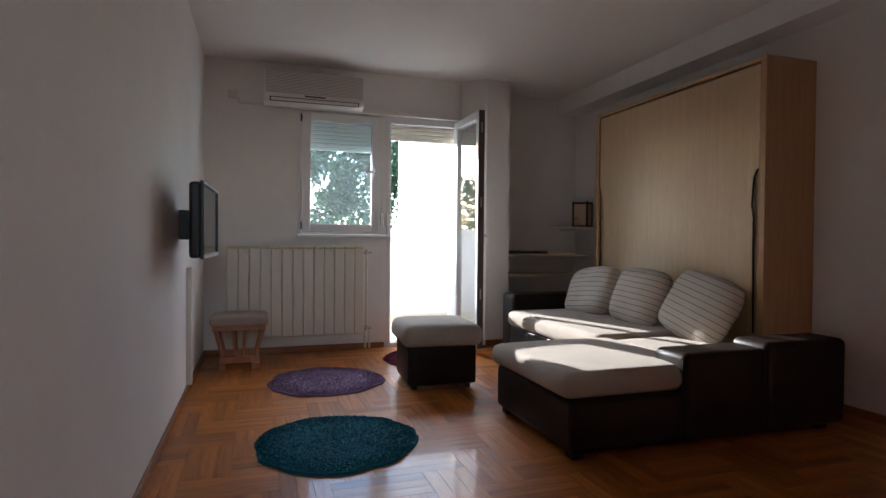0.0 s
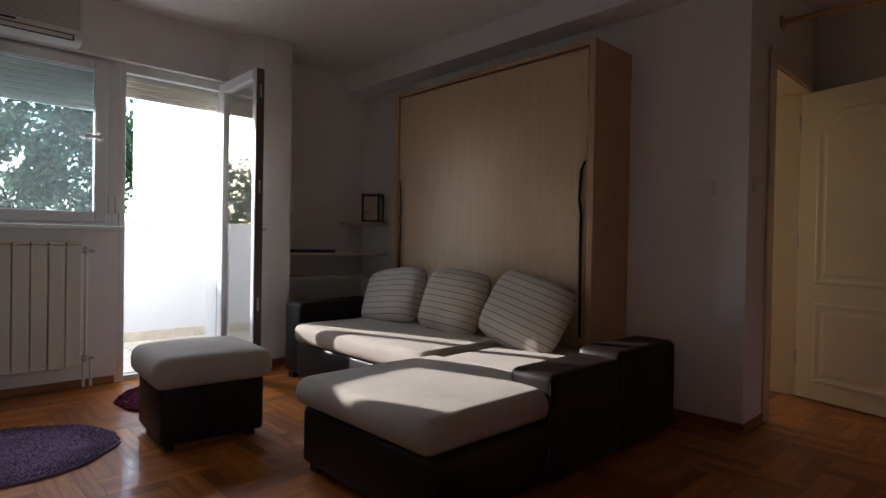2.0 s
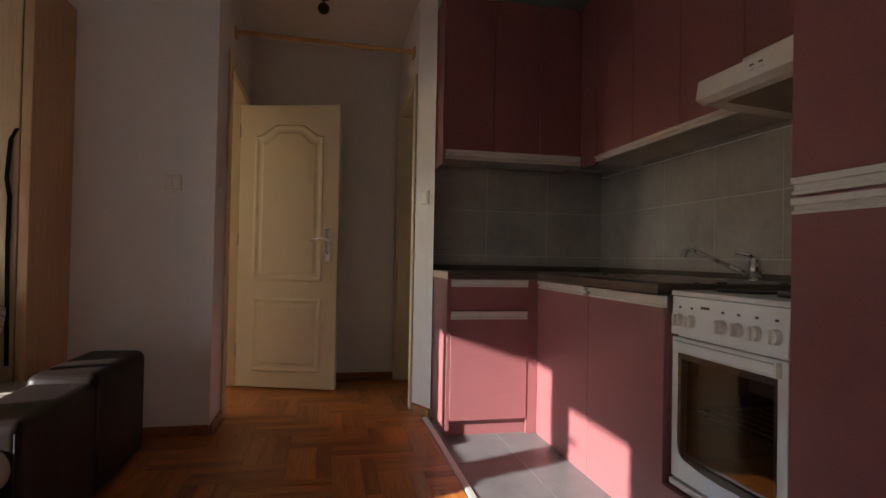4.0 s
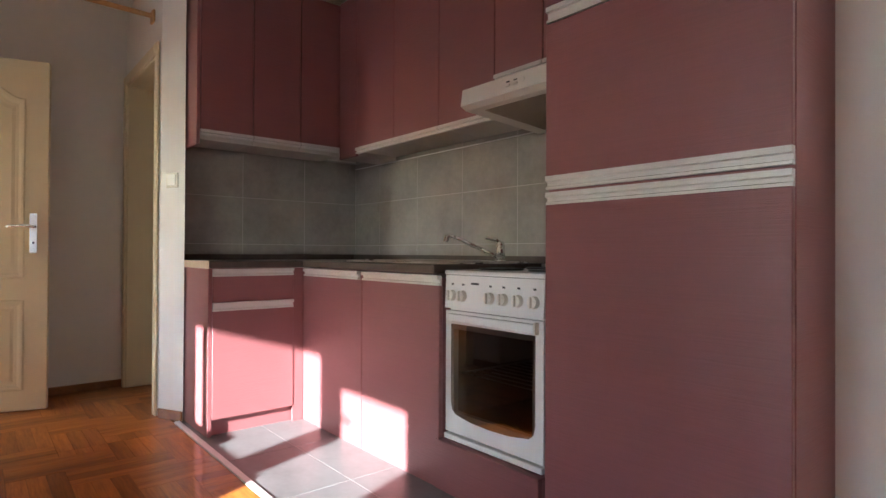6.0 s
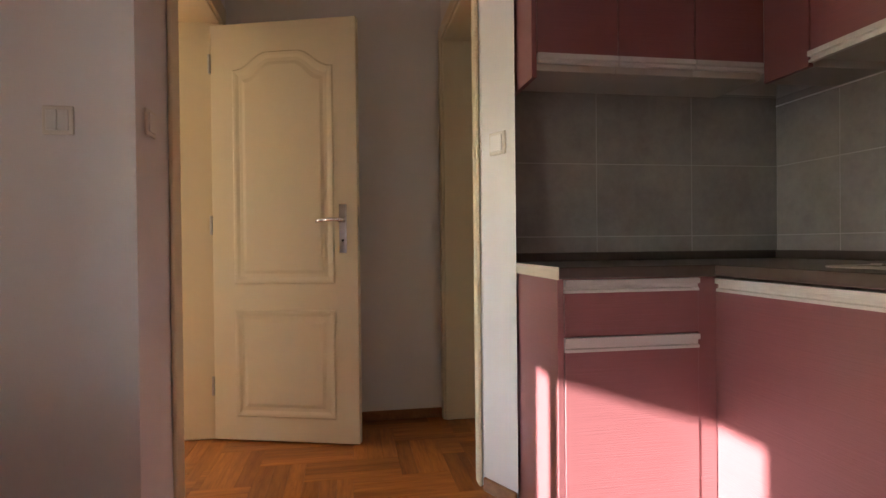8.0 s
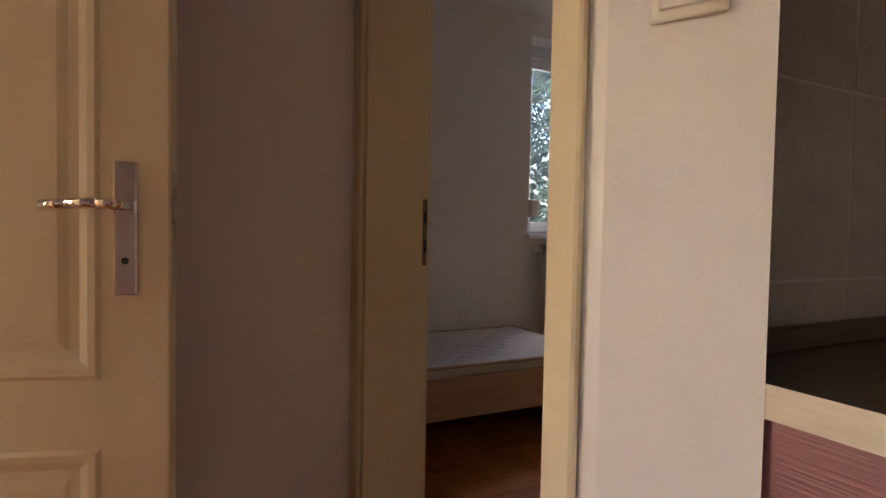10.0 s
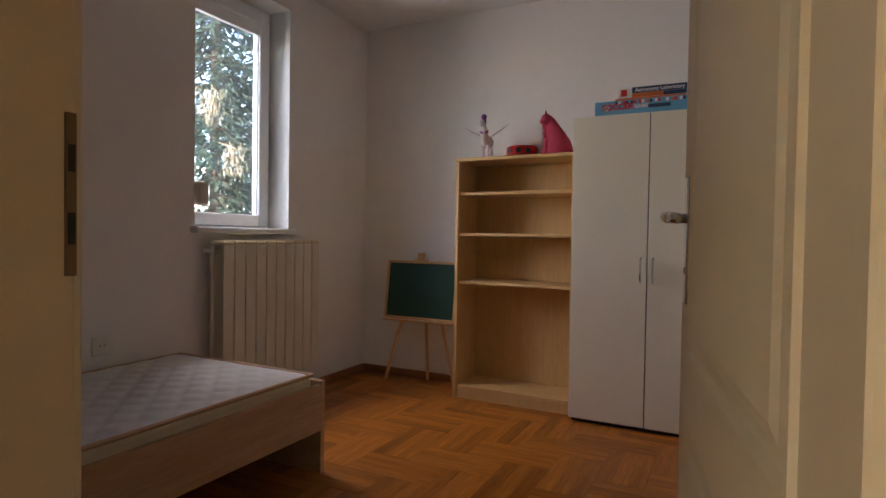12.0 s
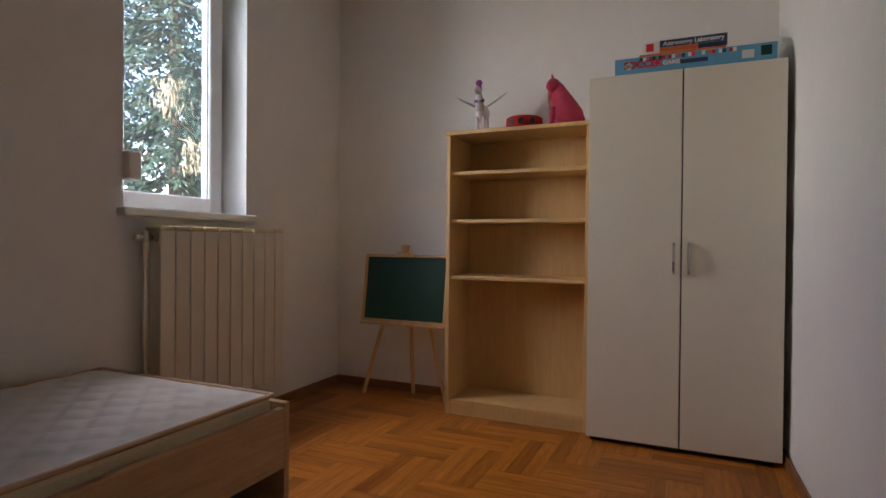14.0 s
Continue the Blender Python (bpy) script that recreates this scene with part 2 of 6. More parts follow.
BEIGE = m_cloth("beige_cover", (0.38, 0.3, 0.25), 600.0, 0.1)
RUG_TEAL = m_cloth("teal_pile", (0.002, 0.11, 0.16), 300.0, 0.3)
RUG_PURPLE = m_cloth("purple_pile", (0.22, 0.14, 0.24), 300.0, 0.25)
RUG_RED = m_cloth("magenta_pile", (0.16, 0.012, 0.05), 300.0, 0.25)
BLACK = m_paint("black_plastic", (0.015, 0.015, 0.016), 0.4, 0.1)
DARKGREY = m_paint("dark_grey_plastic", (0.05, 0.05, 0.052), 0.4, 0.1)
STRAP = m_cloth("black_strap", (0.012, 0.01, 0.01), 900.0, 0.1)
SCREEN = m_paint("screen", (0.012, 0.012, 0.014), 0.12, 0.05, 300.0, 0.0)
OVENBROWN = m_paint("oven_enamel", (0.2, 0.13, 0.08), 0.35, 0.15)
ENAMEL = m_paint("white_enamel", (0.8, 0.8, 0.79), 0.25, 0.03, 300.0, 0.02)
WARDWHITE = m_paint("white_wardrobe_foil", (0.75, 0.69, 0.56), 0.42, 0.03, 260.0, 0.04)
CHALK = m_paint("green_chalkboard", (0.004, 0.045, 0.026), 0.6, 0.2)
SLAT = m_paint("shutter_plastic", (0.78, 0.74, 0.64), 0.45, 0.04, 300.0, 0.03)
slat_nodes = SLAT.node_tree.nodes
slat_glow, slat_mix = slat_nodes.new("ShaderNodeBsdfTranslucent"), slat_nodes.new("ShaderNodeMixShader")
slat_glow.inputs[0].default_value = (0.72, 0.68, 0.55, 1)
slat_mix.inputs[0].default_value = 0.05
link(SLAT.node_tree, slat_nodes["Principled BSDF"].outputs[0], slat_mix.inputs[1])
link(SLAT.node_tree, slat_glow.outputs[0], slat_mix.inputs[2])
link(SLAT.node_tree, slat_mix.outputs[0], slat_nodes["Material Output"].inputs[0])
GLASS = m_glass("window_glass")
OVENGLASS = m_glass("oven_glass", (0.24, 0.2, 0.17))
DUSTY = m_glass("dusty_glass", (0.84, 0.94, 1.0), 0.013)
# even grey-blue tint with a trace of haze, for the bedroom pane
GREYED = m_glass("grey_blue_glass", (0.7, 0.76, 0.82), 0.006)
HAZE = m_glass("milky_glass", (0.98, 0.99, 1.0), 0.3)
PINKTOY = m_cloth("pink_plush", (0.62, 0.07, 0.13), 250.0, 0.2)
TOYWHITE = m_paint("toy_white", (0.78, 0.72, 0.72), 0.35)
TOYPURPLE = m_paint("toy_purple", (0.22, 0.04, 0.24), 0.4)
REDFELT = m_cloth("red_felt", (0.5, 0.02, 0.015), 500.0, 0.1)
BOXBLUE = m_paint("blue_card", (0.12, 0.36, 0.55), 0.4, 0.05)
BOXWHITE = m_paint("white_card", (0.75, 0.73, 0.7), 0.4, 0.04)
BOXDARK = m_paint("navy_card", (0.03, 0.05, 0.1), 0.4, 0.1)
BOXORANGE = m_paint("orange_card", (0.65, 0.16, 0.05), 0.4, 0.1)
BOXRED = m_paint("red_card", (0.6, 0.03, 0.03), 0.4, 0.05)
BARK = m_paint("bark", (0.09, 0.06, 0.04), 0.9, 0.3, 30.0, 0.8)


def m_leaf(name, a, b_, dry=None):
    m, nt, b = node_mat(name, 0.6, 0.0, 0.3)
    geo = nt.nodes.new("ShaderNodeNewGeometry")
    stops = [(0.0, a), (0.75, b_)] + ([(0.8, dry), (1.0, dry)] if dry else [])
    link(nt, ramp(nt, geo.outputs["Random Per Island"], *stops), b.inputs["Base Color"])
    tl = nt.nodes.new("ShaderNodeBsdfTranslucent")
    link(nt, b.inputs["Base Color"].links[0].from_socket, tl.inputs[0])
    mx = nt.nodes.new("ShaderNodeMixShader")
    mx.inputs[0].default_value = 0.3
    link(nt, b.outputs[0], mx.inputs[1])
    link(nt, tl.outputs[0], mx.inputs[2])
    link(nt, mx.outputs[0], nt.nodes["Material Output"].inputs[0])
    return m


LEAF = m_leaf("leaf", (0.05, 0.09, 0.05), (0.12, 0.19, 0.09))
NEEDLE = m_leaf("needle", (0.012, 0.03, 0.026), (0.05, 0.09, 0.06))
DRYNEEDLE = m_leaf("dry_needle", (0.2, 0.14, 0.08), (0.5, 0.41, 0.28))
GROUND = m_paint("grass_ground", (0.07, 0.09, 0.04), 0.95, 0.3, 6.0, 0.5)

# ---- builders ----


def add_box(bm, x0, x1, y0, y1, z0, z1, bev=0.0, seg=1, m=None):
    r = bmesh.ops.create_cube(bm, size=1)
    vs = r["verts"]
    mat_ = Matrix.Translation(((x0 + x1) / 2, (y0 + y1) / 2, (z0 + z1) / 2)) @ Matrix.Diagonal((abs(x1 - x0), abs(y1 - y0), abs(z1 - z0), 1))
    bmesh.ops.transform(bm, matrix=(m @ mat_) if m else mat_, verts=vs)
    if bev:
        es = list({e for v in vs for e in v.link_edges})
        bmesh.ops.bevel(bm, geom=es, offset=bev, segments=seg, affect="EDGES", profile=0.5)
    return bm


def box_bm(*a, **k):
    return add_box(bmesh.new(), *a, **k)


def add_cyl(bm, p, q, r, r2=None, n=14):
    p, q = Vector(p), Vector(q)
    d = q - p
    m = Matrix.Translation((p + q) / 2) @ d.to_track_quat("Z", "Y").to_matrix().to_4x4()
    bmesh.ops.create_cone(bm, cap_ends=True, segments=n, radius1=r, radius2=r if r2 is None else r2, depth=d.length, matrix=m)
    return bm


def cyl_bm(*a, **k):
    return add_cyl(bmesh.new(), *a, **k)


def add_tube(bm, pts, r, n=8):
    for p, q in zip(pts, pts[1:]):
        add_cyl(bm, p, q, r, n=n)
    for p in pts[1:-1]:
        bmesh.ops.create_uvsphere(bm, u_segments=n, v_segments=6, radius=r, matrix=Matrix.Translation(p))
    return bm


def add_loft(bm, loops, cap=True):
    """Joins loops of equally many points, one after another."""
    rows = [[bm.verts.new(p) for p in lp] for lp in loops]
    n = len(rows[0])
    for a, b in zip(rows, rows[1:]):
        for i in range(n):
            bm.faces.new((a[i], a[(i + 1) % n], b[(i + 1) % n], b[i]))
    if cap:
        bm.faces.new(rows[-1])
    return bm


def finish(bm, name, material, smooth=False):
    bmesh.ops.recalc_face_normals(bm, faces=bm.faces)
    me = bpy.data.meshes.new(name)
    bm.to_mesh(me)
    bm.free()
    for m in material if isinstance(material, (list, tuple)) else [material]:
        me.materials.append(m)
    if smooth:
        for p in me.polygons:
            p.use_smooth = not (p.area > 0.002 and abs(p.normal.z) > 0.97)
    return me


BASES = {}


def thing(name, x=0, y=0, z=0, rz=0, label="", category="", group="", kind="", local=False):
    ob = new(name)
    m = pose(x, y, z, 0, 0, rz)
    ob.matrix_world = m
    ob.empty_display_size = 0.1
    BASES[ob.name] = None if local else m
    return tagged(ob, label, category, group, kind)


def part(name, bm, material, parent, label="", smooth=False):
    ob = new(name, finish(bm, name, material, smooth))
    ob.parent = parent
    if parent.type == "EMPTY" and BASES[parent.name] is not None:
        ob.matrix_parent_inverse = BASES[parent.name].inverted()
    if label:
        ob["label"] = label
    return ob


def solid(name, bm, material, label="", category="", group="", kind="", smooth=False):
    return tagged(new(name, finish(bm, name, material, smooth)), label, category, group, kind)


def soft_box(w, d, h, r, bulge=0.0, n=10):
    """A cushion: a rounded box on z = 0, crowned on top."""
    bm = bmesh.new()
    bmesh.ops.create_cube(bm, size=1)
    bmesh.ops.transform(bm, matrix=Matrix.Translation((0, 0, h / 2)) @ Matrix.Diagonal((w, d, h, 1)), verts=bm.verts)
    bmesh.ops.bevel(bm, geom=list(bm.edges), offset=r, segments=4, affect="EDGES", profile=0.5)
    bmesh.ops.subdivide_edges(bm, edges=[e for e in bm.edges if e.calc_length() > 0.12], cuts=n, use_grid_fill=True)
    for v in bm.verts:
        if v.co.z > h * 0.5:
            fx, fy = 1 - (2 * v.co.x / w) ** 2, 1 - (2 * v.co.y / d) ** 2
            v.co.z += bulge * max(0, fx) ** 0.5 * max(0, fy) ** 0.5 * (v.co.z / h)
            v.co.z += 0.002 * noise.noise(Vector((v.co.x * 5, v.co.y * 5, w)))
    return bm

# ---- large structure ----
XW, XE, YN, H, HB = -0.53, 3.25, 5.05, 2.56, 2.50
YH0, YH1, XEND = 0.71, 1.83, 4.50
BX0, BX1, BY0 = 3.71, 6.22, -2.60
KX, KY = 3.52, -0.52


def wall(name, boxes, material=WALL):
    bm = bmesh.new()
    for b in boxes:
        add_box(bm, *b)
    return solid(name, bm, material, kind="structure")


def prism(bm, pts, z0, z1):
    lo = [bm.verts.new((x, y, z0)) for x, y in pts]
    hi = [bm.verts.new((x, y, z1)) for x, y in pts]
    bm.faces.new(lo)
    bm.faces.new(hi)
    for i in range(len(pts)):
        j = (i + 1) % len(pts)
        bm.faces.new((lo[i], lo[j], hi[j], hi[i]))
    return bm


wall("wall_west", [(XW - 0.2, XW, -2.4, 5.25, 0, H)])
wall("wall_north", [(XW, 0.26, YN, 5.25, 0, H), (0.26, 1.06, YN, 5.25, 0, 1.045), (0.26, 1.8, YN, 5.25, 2.17, H)])
solid("wall_pier", prism(bmesh.new(), [(1.8, 5.06), (2.0, 4.88), (2.24, 4.88), (2.24, 5.33), (2.24, 5.45), (1.8, 5.45)], 0, H), WALL, kind="structure")
wall("wall_niche", [(2.24, XE, 5.33, 5.45, 0, H)])
wall("wall_east", [(XE, 3.37, YH1 + 0.2, 5.45, 0, H)])
wall("wall_hall_north", [(XE, 3.618, YH1, YH1 + 0.2, 0, H), (4.38, 4.6, YH1, YH1 + 0.2, 0, H), (3.618, 4.38, YH1, YH1 + 0.2, 2.06, H)])
wall("wall_hall_end", [(XEND, 4.6, YH0 - 0.155, YH1, 0, H)])
wall("wall_hall_south", [(4.45, XEND, 0.555, YH0, 0, H), (3.638, 4.45, 0.555, YH0, 2.05, H)])
solid("wall_corner", prism(bmesh.new(), [(3.4, 0.628), (3.56, YH0), (3.638, YH0), (3.638, 0.555), (KX, 0.555), (KX, 0.628)], 0, H), WALL, kind="structure")
solid("wall_kitchen_east", prism(bmesh.new(), [(KX, BY0 - 0.12), (BX0 + 0.04, BY0 - 0.12), (BX0 + 0.04, BY0), (3.645, 0.555), (KX, 0.555)], -0.1, H), WALL, kind="structure")
wall("wall_kitchen_south", [(0.62, KX, KY - 0.12, KY, 0, H)])
wall("wall_entry", [(0.5, 0.62, KY - 0.12, -0.2, 0, H), (0.44, 0.5, -0.32, -0.2, 0, H), (XW, -0.42, -0.32, -0.2, 0, H), (-0.42, 0.44, -0.32, -0.2, 2.06, H)])
# unseen room; its high opening is added to go with the fill lamp
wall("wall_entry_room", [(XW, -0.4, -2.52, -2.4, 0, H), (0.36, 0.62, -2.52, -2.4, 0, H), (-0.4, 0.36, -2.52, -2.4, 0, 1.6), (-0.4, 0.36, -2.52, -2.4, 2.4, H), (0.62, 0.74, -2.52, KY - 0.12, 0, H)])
wall("wall_bedroom_far", [(BX0 + 0.04, BX1 + 0.25, BY0 - 0.12, BY0, -0.1, H)])
wall("wall_bedroom_window", [(BX1, BX1 + 0.25, BY0, -1.77, -0.1, H), (BX1, BX1 + 0.25, -1.08, 1.32, -0.1, H), (BX1, BX1 + 0.25, -1.77, -1.08, -0.1, 0.985), (BX1, BX1 + 0.25, -1.77, -1.08, 2.36, H)])
wall("wall_bedroom_north", [(4.6, BX1, 1.2, 1.32, -0.1, H)])
# cream wall colour carries the yellow light of the side room
wall("wall_side_room", [(3.37, 4.6, 5.05, 5.25, 0, H), (5.5, 5.72, 5.05, 5.25, 0, H), (4.6, 5.5, 5.05, 5.25, 0, 0.85), (4.6, 5.5, 5.05, 5.25, 2.1, H), (5.6, 5.72, YH1 + 0.12, 5.05, 0, H), (4.6, 5.72, YH1, YH1 + 0.12, 0, H)], CREAM2)
wall("ceiling", [(XW - 0.2, 5.72, -2.52, 5.45, H, H + 0.12)], CEIL)
wall("ceiling_bedroom", [(3.64, BX1, BY0, 0.555, HB, H - 0.003), (4.6, BX1, 0.555, 1.2, HB, H - 0.003)], CEIL)
wall("ceiling_roof", [(5.72, BX1 + 0.25, BY0 - 0.12, 1.4, H + 0.002, H + 0.12), (3.5, 5.72, BY0 - 0.12, -2.52, H + 0.002, H + 0.12)], CEIL)
wall("ceiling_beam", [(3.03, XE, YH1 + 0.02, 5.33, 2.385, H)], CEIL)
wall("trim_lintel", [(0.22, 1.82, 5.0, YN, 2.17, 2.2)])

# skirting: start, end, side on which it stands
SKIRT = [
    ((XW, -0.2), (XW, YN), (1, 0)), ((XW, YN), (1.04, YN), (0, -1)), ((2.0, 4.88), (2.24, 4.88), (0, -1)), ((2.24, 5.33), (XE, 5.33), (0, -1)),
    ((XE, YH1), (XE, 2.5), (-1, 0)), ((XE - 0.016, YH1), (3.538, YH1), (0, -1)), ((XEND, YH0), (XEND, YH1), (-1, 0)),
    ((BX0, BY0), (BX1, BY0), (0, 1)), ((BX1, BY0), (BX1, 1.2), (-1, 0)),
]
for i, (a, b, s) in enumerate(SKIRT):
    x0, x1 = sorted((a[0], b[0]))
    y0, y1 = sorted((a[1], b[1]))
    x0, x1 = (x0 - 0.016 if s[0] < 0 else x0), (x1 + 0.016 if s[0] > 0 else x1)
    y0, y1 = (y0 - 0.016 if s[1] < 0 else y0), (y1 + 0.016 if s[1] > 0 else y1)
    solid("baseboard_%d" % (i + 1), box_bm(x0 + 0.001, x1 - 0.001, y0 + 0.001, y1 - 0.001, *((-0.034, 0.017) if i > 6 else (0.001, 0.052)), bev=0.004), BASEB, kind="structure")


sb_bm = box_bm(0.001, 0.016, -3.1, 0, -0.034, 0.017, bev=0.004)
bmesh.ops.transform(sb_bm, matrix=pose(3.647, 0.5, 0, 0, 0, math.degrees(math.atan2(BX0 + 0.04 - 3.645, 3.155))), verts=sb_bm.verts)
solid("baseboard_%d" % (len(SKIRT) + 2), sb_bm, BASEB, kind="structure")
sk_bm = box_bm(0, 0.178, 0.001, 0.016, 0.001, 0.052, bev=0.004)
bmesh.ops.transform(sk_bm, matrix=pose(3.4, 0.628, 0, 0, 0, math.degrees(math.atan2(0.082, 0.16))), verts=sk_bm.verts)
solid("baseboard_%d" % (len(SKIRT) + 1), sk_bm, BASEB, kind="structure")


def casing(name, axis, a0, a1, wall_lo, wall_hi, top, faces=(True, True), cw=0.065):
    """Door lining and flat architraves round an opening from a0 to a1."""
    t = tagged(thing(name, (a0 + a1) / 2 if axis == "x" else wall_lo, wall_lo if axis == "x" else (a0 + a1) / 2, 0), "cream painted door lining with flat moulded architraves", "door frame", kind="structure")

    def bx(u0, u1, v0, v1, z0, z1):
        return box_bm(*((u0, u1, v0, v1) if axis == "x" else (v0, v1, u0, u1)), z0, z1, bev=0.004)

    part("jamb", bx(a0, a0 + 0.022, wall_lo - 0.004, wall_hi + 0.004, 0, top), CREAM2, t)
    part("jamb", bx(a1 - 0.022, a1, wall_lo - 0.004, wall_hi + 0.004, 0, top), CREAM2, t)
    part("head", bx(a0 + 0.022, a1 - 0.022, wall_lo - 0.004, wall_hi + 0.004, top - 0.022, top), CREAM2, t)
    for use, v0, v1 in ((faces[0], wall_lo - 0.018, wall_lo - 0.003), (faces[1], wall_hi + 0.003, wall_hi + 0.018)):
        if use:
            part("architrave", bx(a0 - cw + 0.012, a0 + 0.012, v0, v1, 0, top + cw - 0.012), CREAM2, t)
            part("architrave", bx(a1 - 0.012, a1 + min(cw, 0.055) - 0.006, v0, v1, 0, top + cw - 0.012), CREAM2, t)
            part("architrave", bx(a0 + 0.012, a1 - 0.012, v0, v1, top - 0.012, top + cw - 0.012), CREAM2, t)
    return t


door_side = casing("door_1", "x", 3.618, 4.38, YH1, YH1 + 0.2, 2.05, cw=0.09)
door_bed = casing("door_2", "x", 3.638, 4.45, 0.54, YH0, 2.05, cw=0.062)
casing("door_3", "x", -0.42, 0.44, -0.32, -0.2, 2.05)
st = part("strike_plate", box_bm(4.4255, 4.429, 0.5365, 0.549, 0.93, 1.11, bev=0.001), DULLBRASS, door_bed, "dull brass strike plate with latch holes")
for z0, z1 in ((1.045, 1.075), (0.965, 1.0)):
    part("latch_hole", box_bm(4.4245, 4.4253, 0.539, 0.5465, z0, z1), BLACK, st)


def arch_pts(w, h, inset, y, rise):
    """Outline of a door panel in x and z, arched on top by rise."""
    x0, x1, z0, z1 = -w / 2 + inset, w / 2 - inset, inset, h - inset
    pts = [(x0, y, z0), (x1, y, z0)]
    n = 28
    for i in range(n + 1):
        f = i / n
        u = x1 + (x0 - x1) * f
        s = max(0.0, (0.93 - abs(2 * f - 1)) / 0.62)
        pts.append((u, y, z1 - rise + rise * (0.46 - 0.46 * math.cos(math.pi * min(1, s)) + 0.08 * (1 - abs(2 * f - 1) ** 2))))
    return pts


def panel_door(name, label, w, h, m, flip=1, plate_z=1.02):
    """A moulded two-panel leaf: hinge edge at local x = 0, thickness about y = 0."""
    t = new(name)
    t.matrix_world = m
    BASES[t.name] = None
    tagged(t, label, "door")
    leaf = part("leaf", box_bm(0, w, -0.02, 0.02, 0.008, h, bev=0.003), CREAM, t)
    for side in (-1, 1):
        for z0, ph, rise in ((0.12, 0.52, 0.0), (0.76, h - 0.9, 0.08)):
            bm = bmesh.new()
            pw = w - 0.22
            loops = [[(x + w / 2, y, z + z0) for x, y, z in arch_pts(pw, ph, i, side * (0.0195 + hgt), rise)] for i, hgt in ((0.0, 0.0), (0.008, 0.0055), (0.02, 0.005), (0.034, 0.0008), (0.05, 0.0008), (0.066, 0.0045))]
            add_loft(bm, loops)
            part("raised_panel", bm, CREAM, leaf)
    for side in (-1, 1):
        hx = w - 0.07
        plate = bmesh.new()
        add_box(plate, hx - 0.019, hx + 0.019, side * 0.02, side * 0.026, plate_z - 0.115, plate_z + 0.115, bev=0.0028, seg=2)
        pl = part("handle_plate", plate, CHROME, leaf, "long chrome handle plate")
        lever = bmesh.new()
        add_cyl(lever, (hx, side * 0.024, plate_z + 0.04), (hx, side * 0.06, plate_z + 0.04), 0.009)
        add_tube(lever, [(hx, side * 0.058, plate_z + 0.04), (hx - 0.03, side * 0.062, plate_z + 0.042), (hx - 0.075, side * 0.06, plate_z + 0.04), (hx - 0.118, side * 0.052, plate_z + 0.036)], 0.0092, 10)
        part("lever", lever, CHROME, leaf, "curved chrome lever", True)
        part("keyhole", cyl_bm((hx, side * 0.0255, plate_z - 0.055), (hx, side * 0.0266, plate_z - 0.055), 0.006), BLACK, leaf)
    part("lock_edge", box_bm(w - 0.0004, w + 0.0012, -0.01, 0.01, plate_z - 0.1, plate_z + 0.1), STEEL, leaf)
    for hz in (0.22, 1.0, 1.78):
        part("hinge", cyl_bm((-0.006, -0.02, hz), (-0.006, -0.02, hz + 0.09), 0.007), STEEL, leaf)
    return t


panel_door("panel_door", "cream moulded panel door standing open in the hallway", 0.725, 2.01, pose(4.355, 1.862, 0, 0, 0, math.degrees(math.atan2(1.168 - 1.862, 4.138 - 4.355))))
panel_door("panel_door", "cream moulded panel door swung open into the bedroom", 0.82, 2.01, pose(3.69, 0.53, 0, 0, 0, math.degrees(math.atan2(-0.283 - 0.53, 3.838 - 3.69))), plate_z=0.98)


# ---- windows ----
def frame_ring(bm, u0, u1, v0, v1, z0, z1, wd, axis="x", bev=0.004):
    """Four bars round an opening; u along the wall, v through it."""
    for a in ((u0, u0 + wd, z0, z1), (u1 - wd, u1, z0, z1), (u0 + wd, u1 - wd, z0, z0 + wd), (u0 + wd, u1 - wd, z1 - wd, z1)):
        if axis == "x":
            add_box(bm, a[0], a[1], v0, v1, a[2], a[3], bev=bev)
        else:
            add_box(bm, v0, v1, a[0], a[1], a[2], a[3], bev=bev)
    return bm


def pane(name, bm, parent, material=GLASS):
    p = part(name, bm, material, parent)
    p.visible_shadow = False
    return p


w1 = tagged(thing("window_1", 0.66, 5.1, 1.045), "white plastic window with its roller shutter partly lowered", "window", kind="structure")
part("window_frame", add_box(frame_ring(bmesh.new(), 0.262, 1.058, 5.06, 5.14, 1.06, 2.168, 0.04), 0.97, 1.017, 5.062, 5.138, 1.1, 2.128, bev=0.003), PVC, w1)
sash = part("sash", frame_ring(bmesh.new(), 0.285, 0.985, 5.035, 5.1, 1.078, 2.15, 0.072, bev=0.006), PVC, w1)
pane("pane", box_bm(0.355, 0.915, 5.064, 5.07, 1.148, 2.08), sash, DUSTY)
part("gasket", frame_ring(bmesh.new(), 0.353, 0.917, 5.05, 5.058, 1.146, 2.082, 0.006, bev=0), DARKGREY, sash)
hd = bmesh.new()
add_box(hd, 0.935, 0.962, 5.02, 5.036, 1.6, 1.67, bev=0.004)
add_box(hd, 0.845, 0.955, 4.99, 5.004, 1.625, 1.647, bev=0.005)
add_cyl(hd, (0.948, 4.995, 1.636), (0.948, 5.03, 1.636), 0.009)
part("handle", hd, PVC, sash, "white lever handle")
part("window_sill", box_bm(0.235, 1.085, 4.99, 5.06, 1.028, 1.058, bev=0.006, seg=2), PVC, w1)
for z in (1.1, 2.06):
    part("hinge", box_bm(0.268, 0.282, 5.024, 5.036, z, z + 0.07, bev=0.003), DARKGREY, w1)


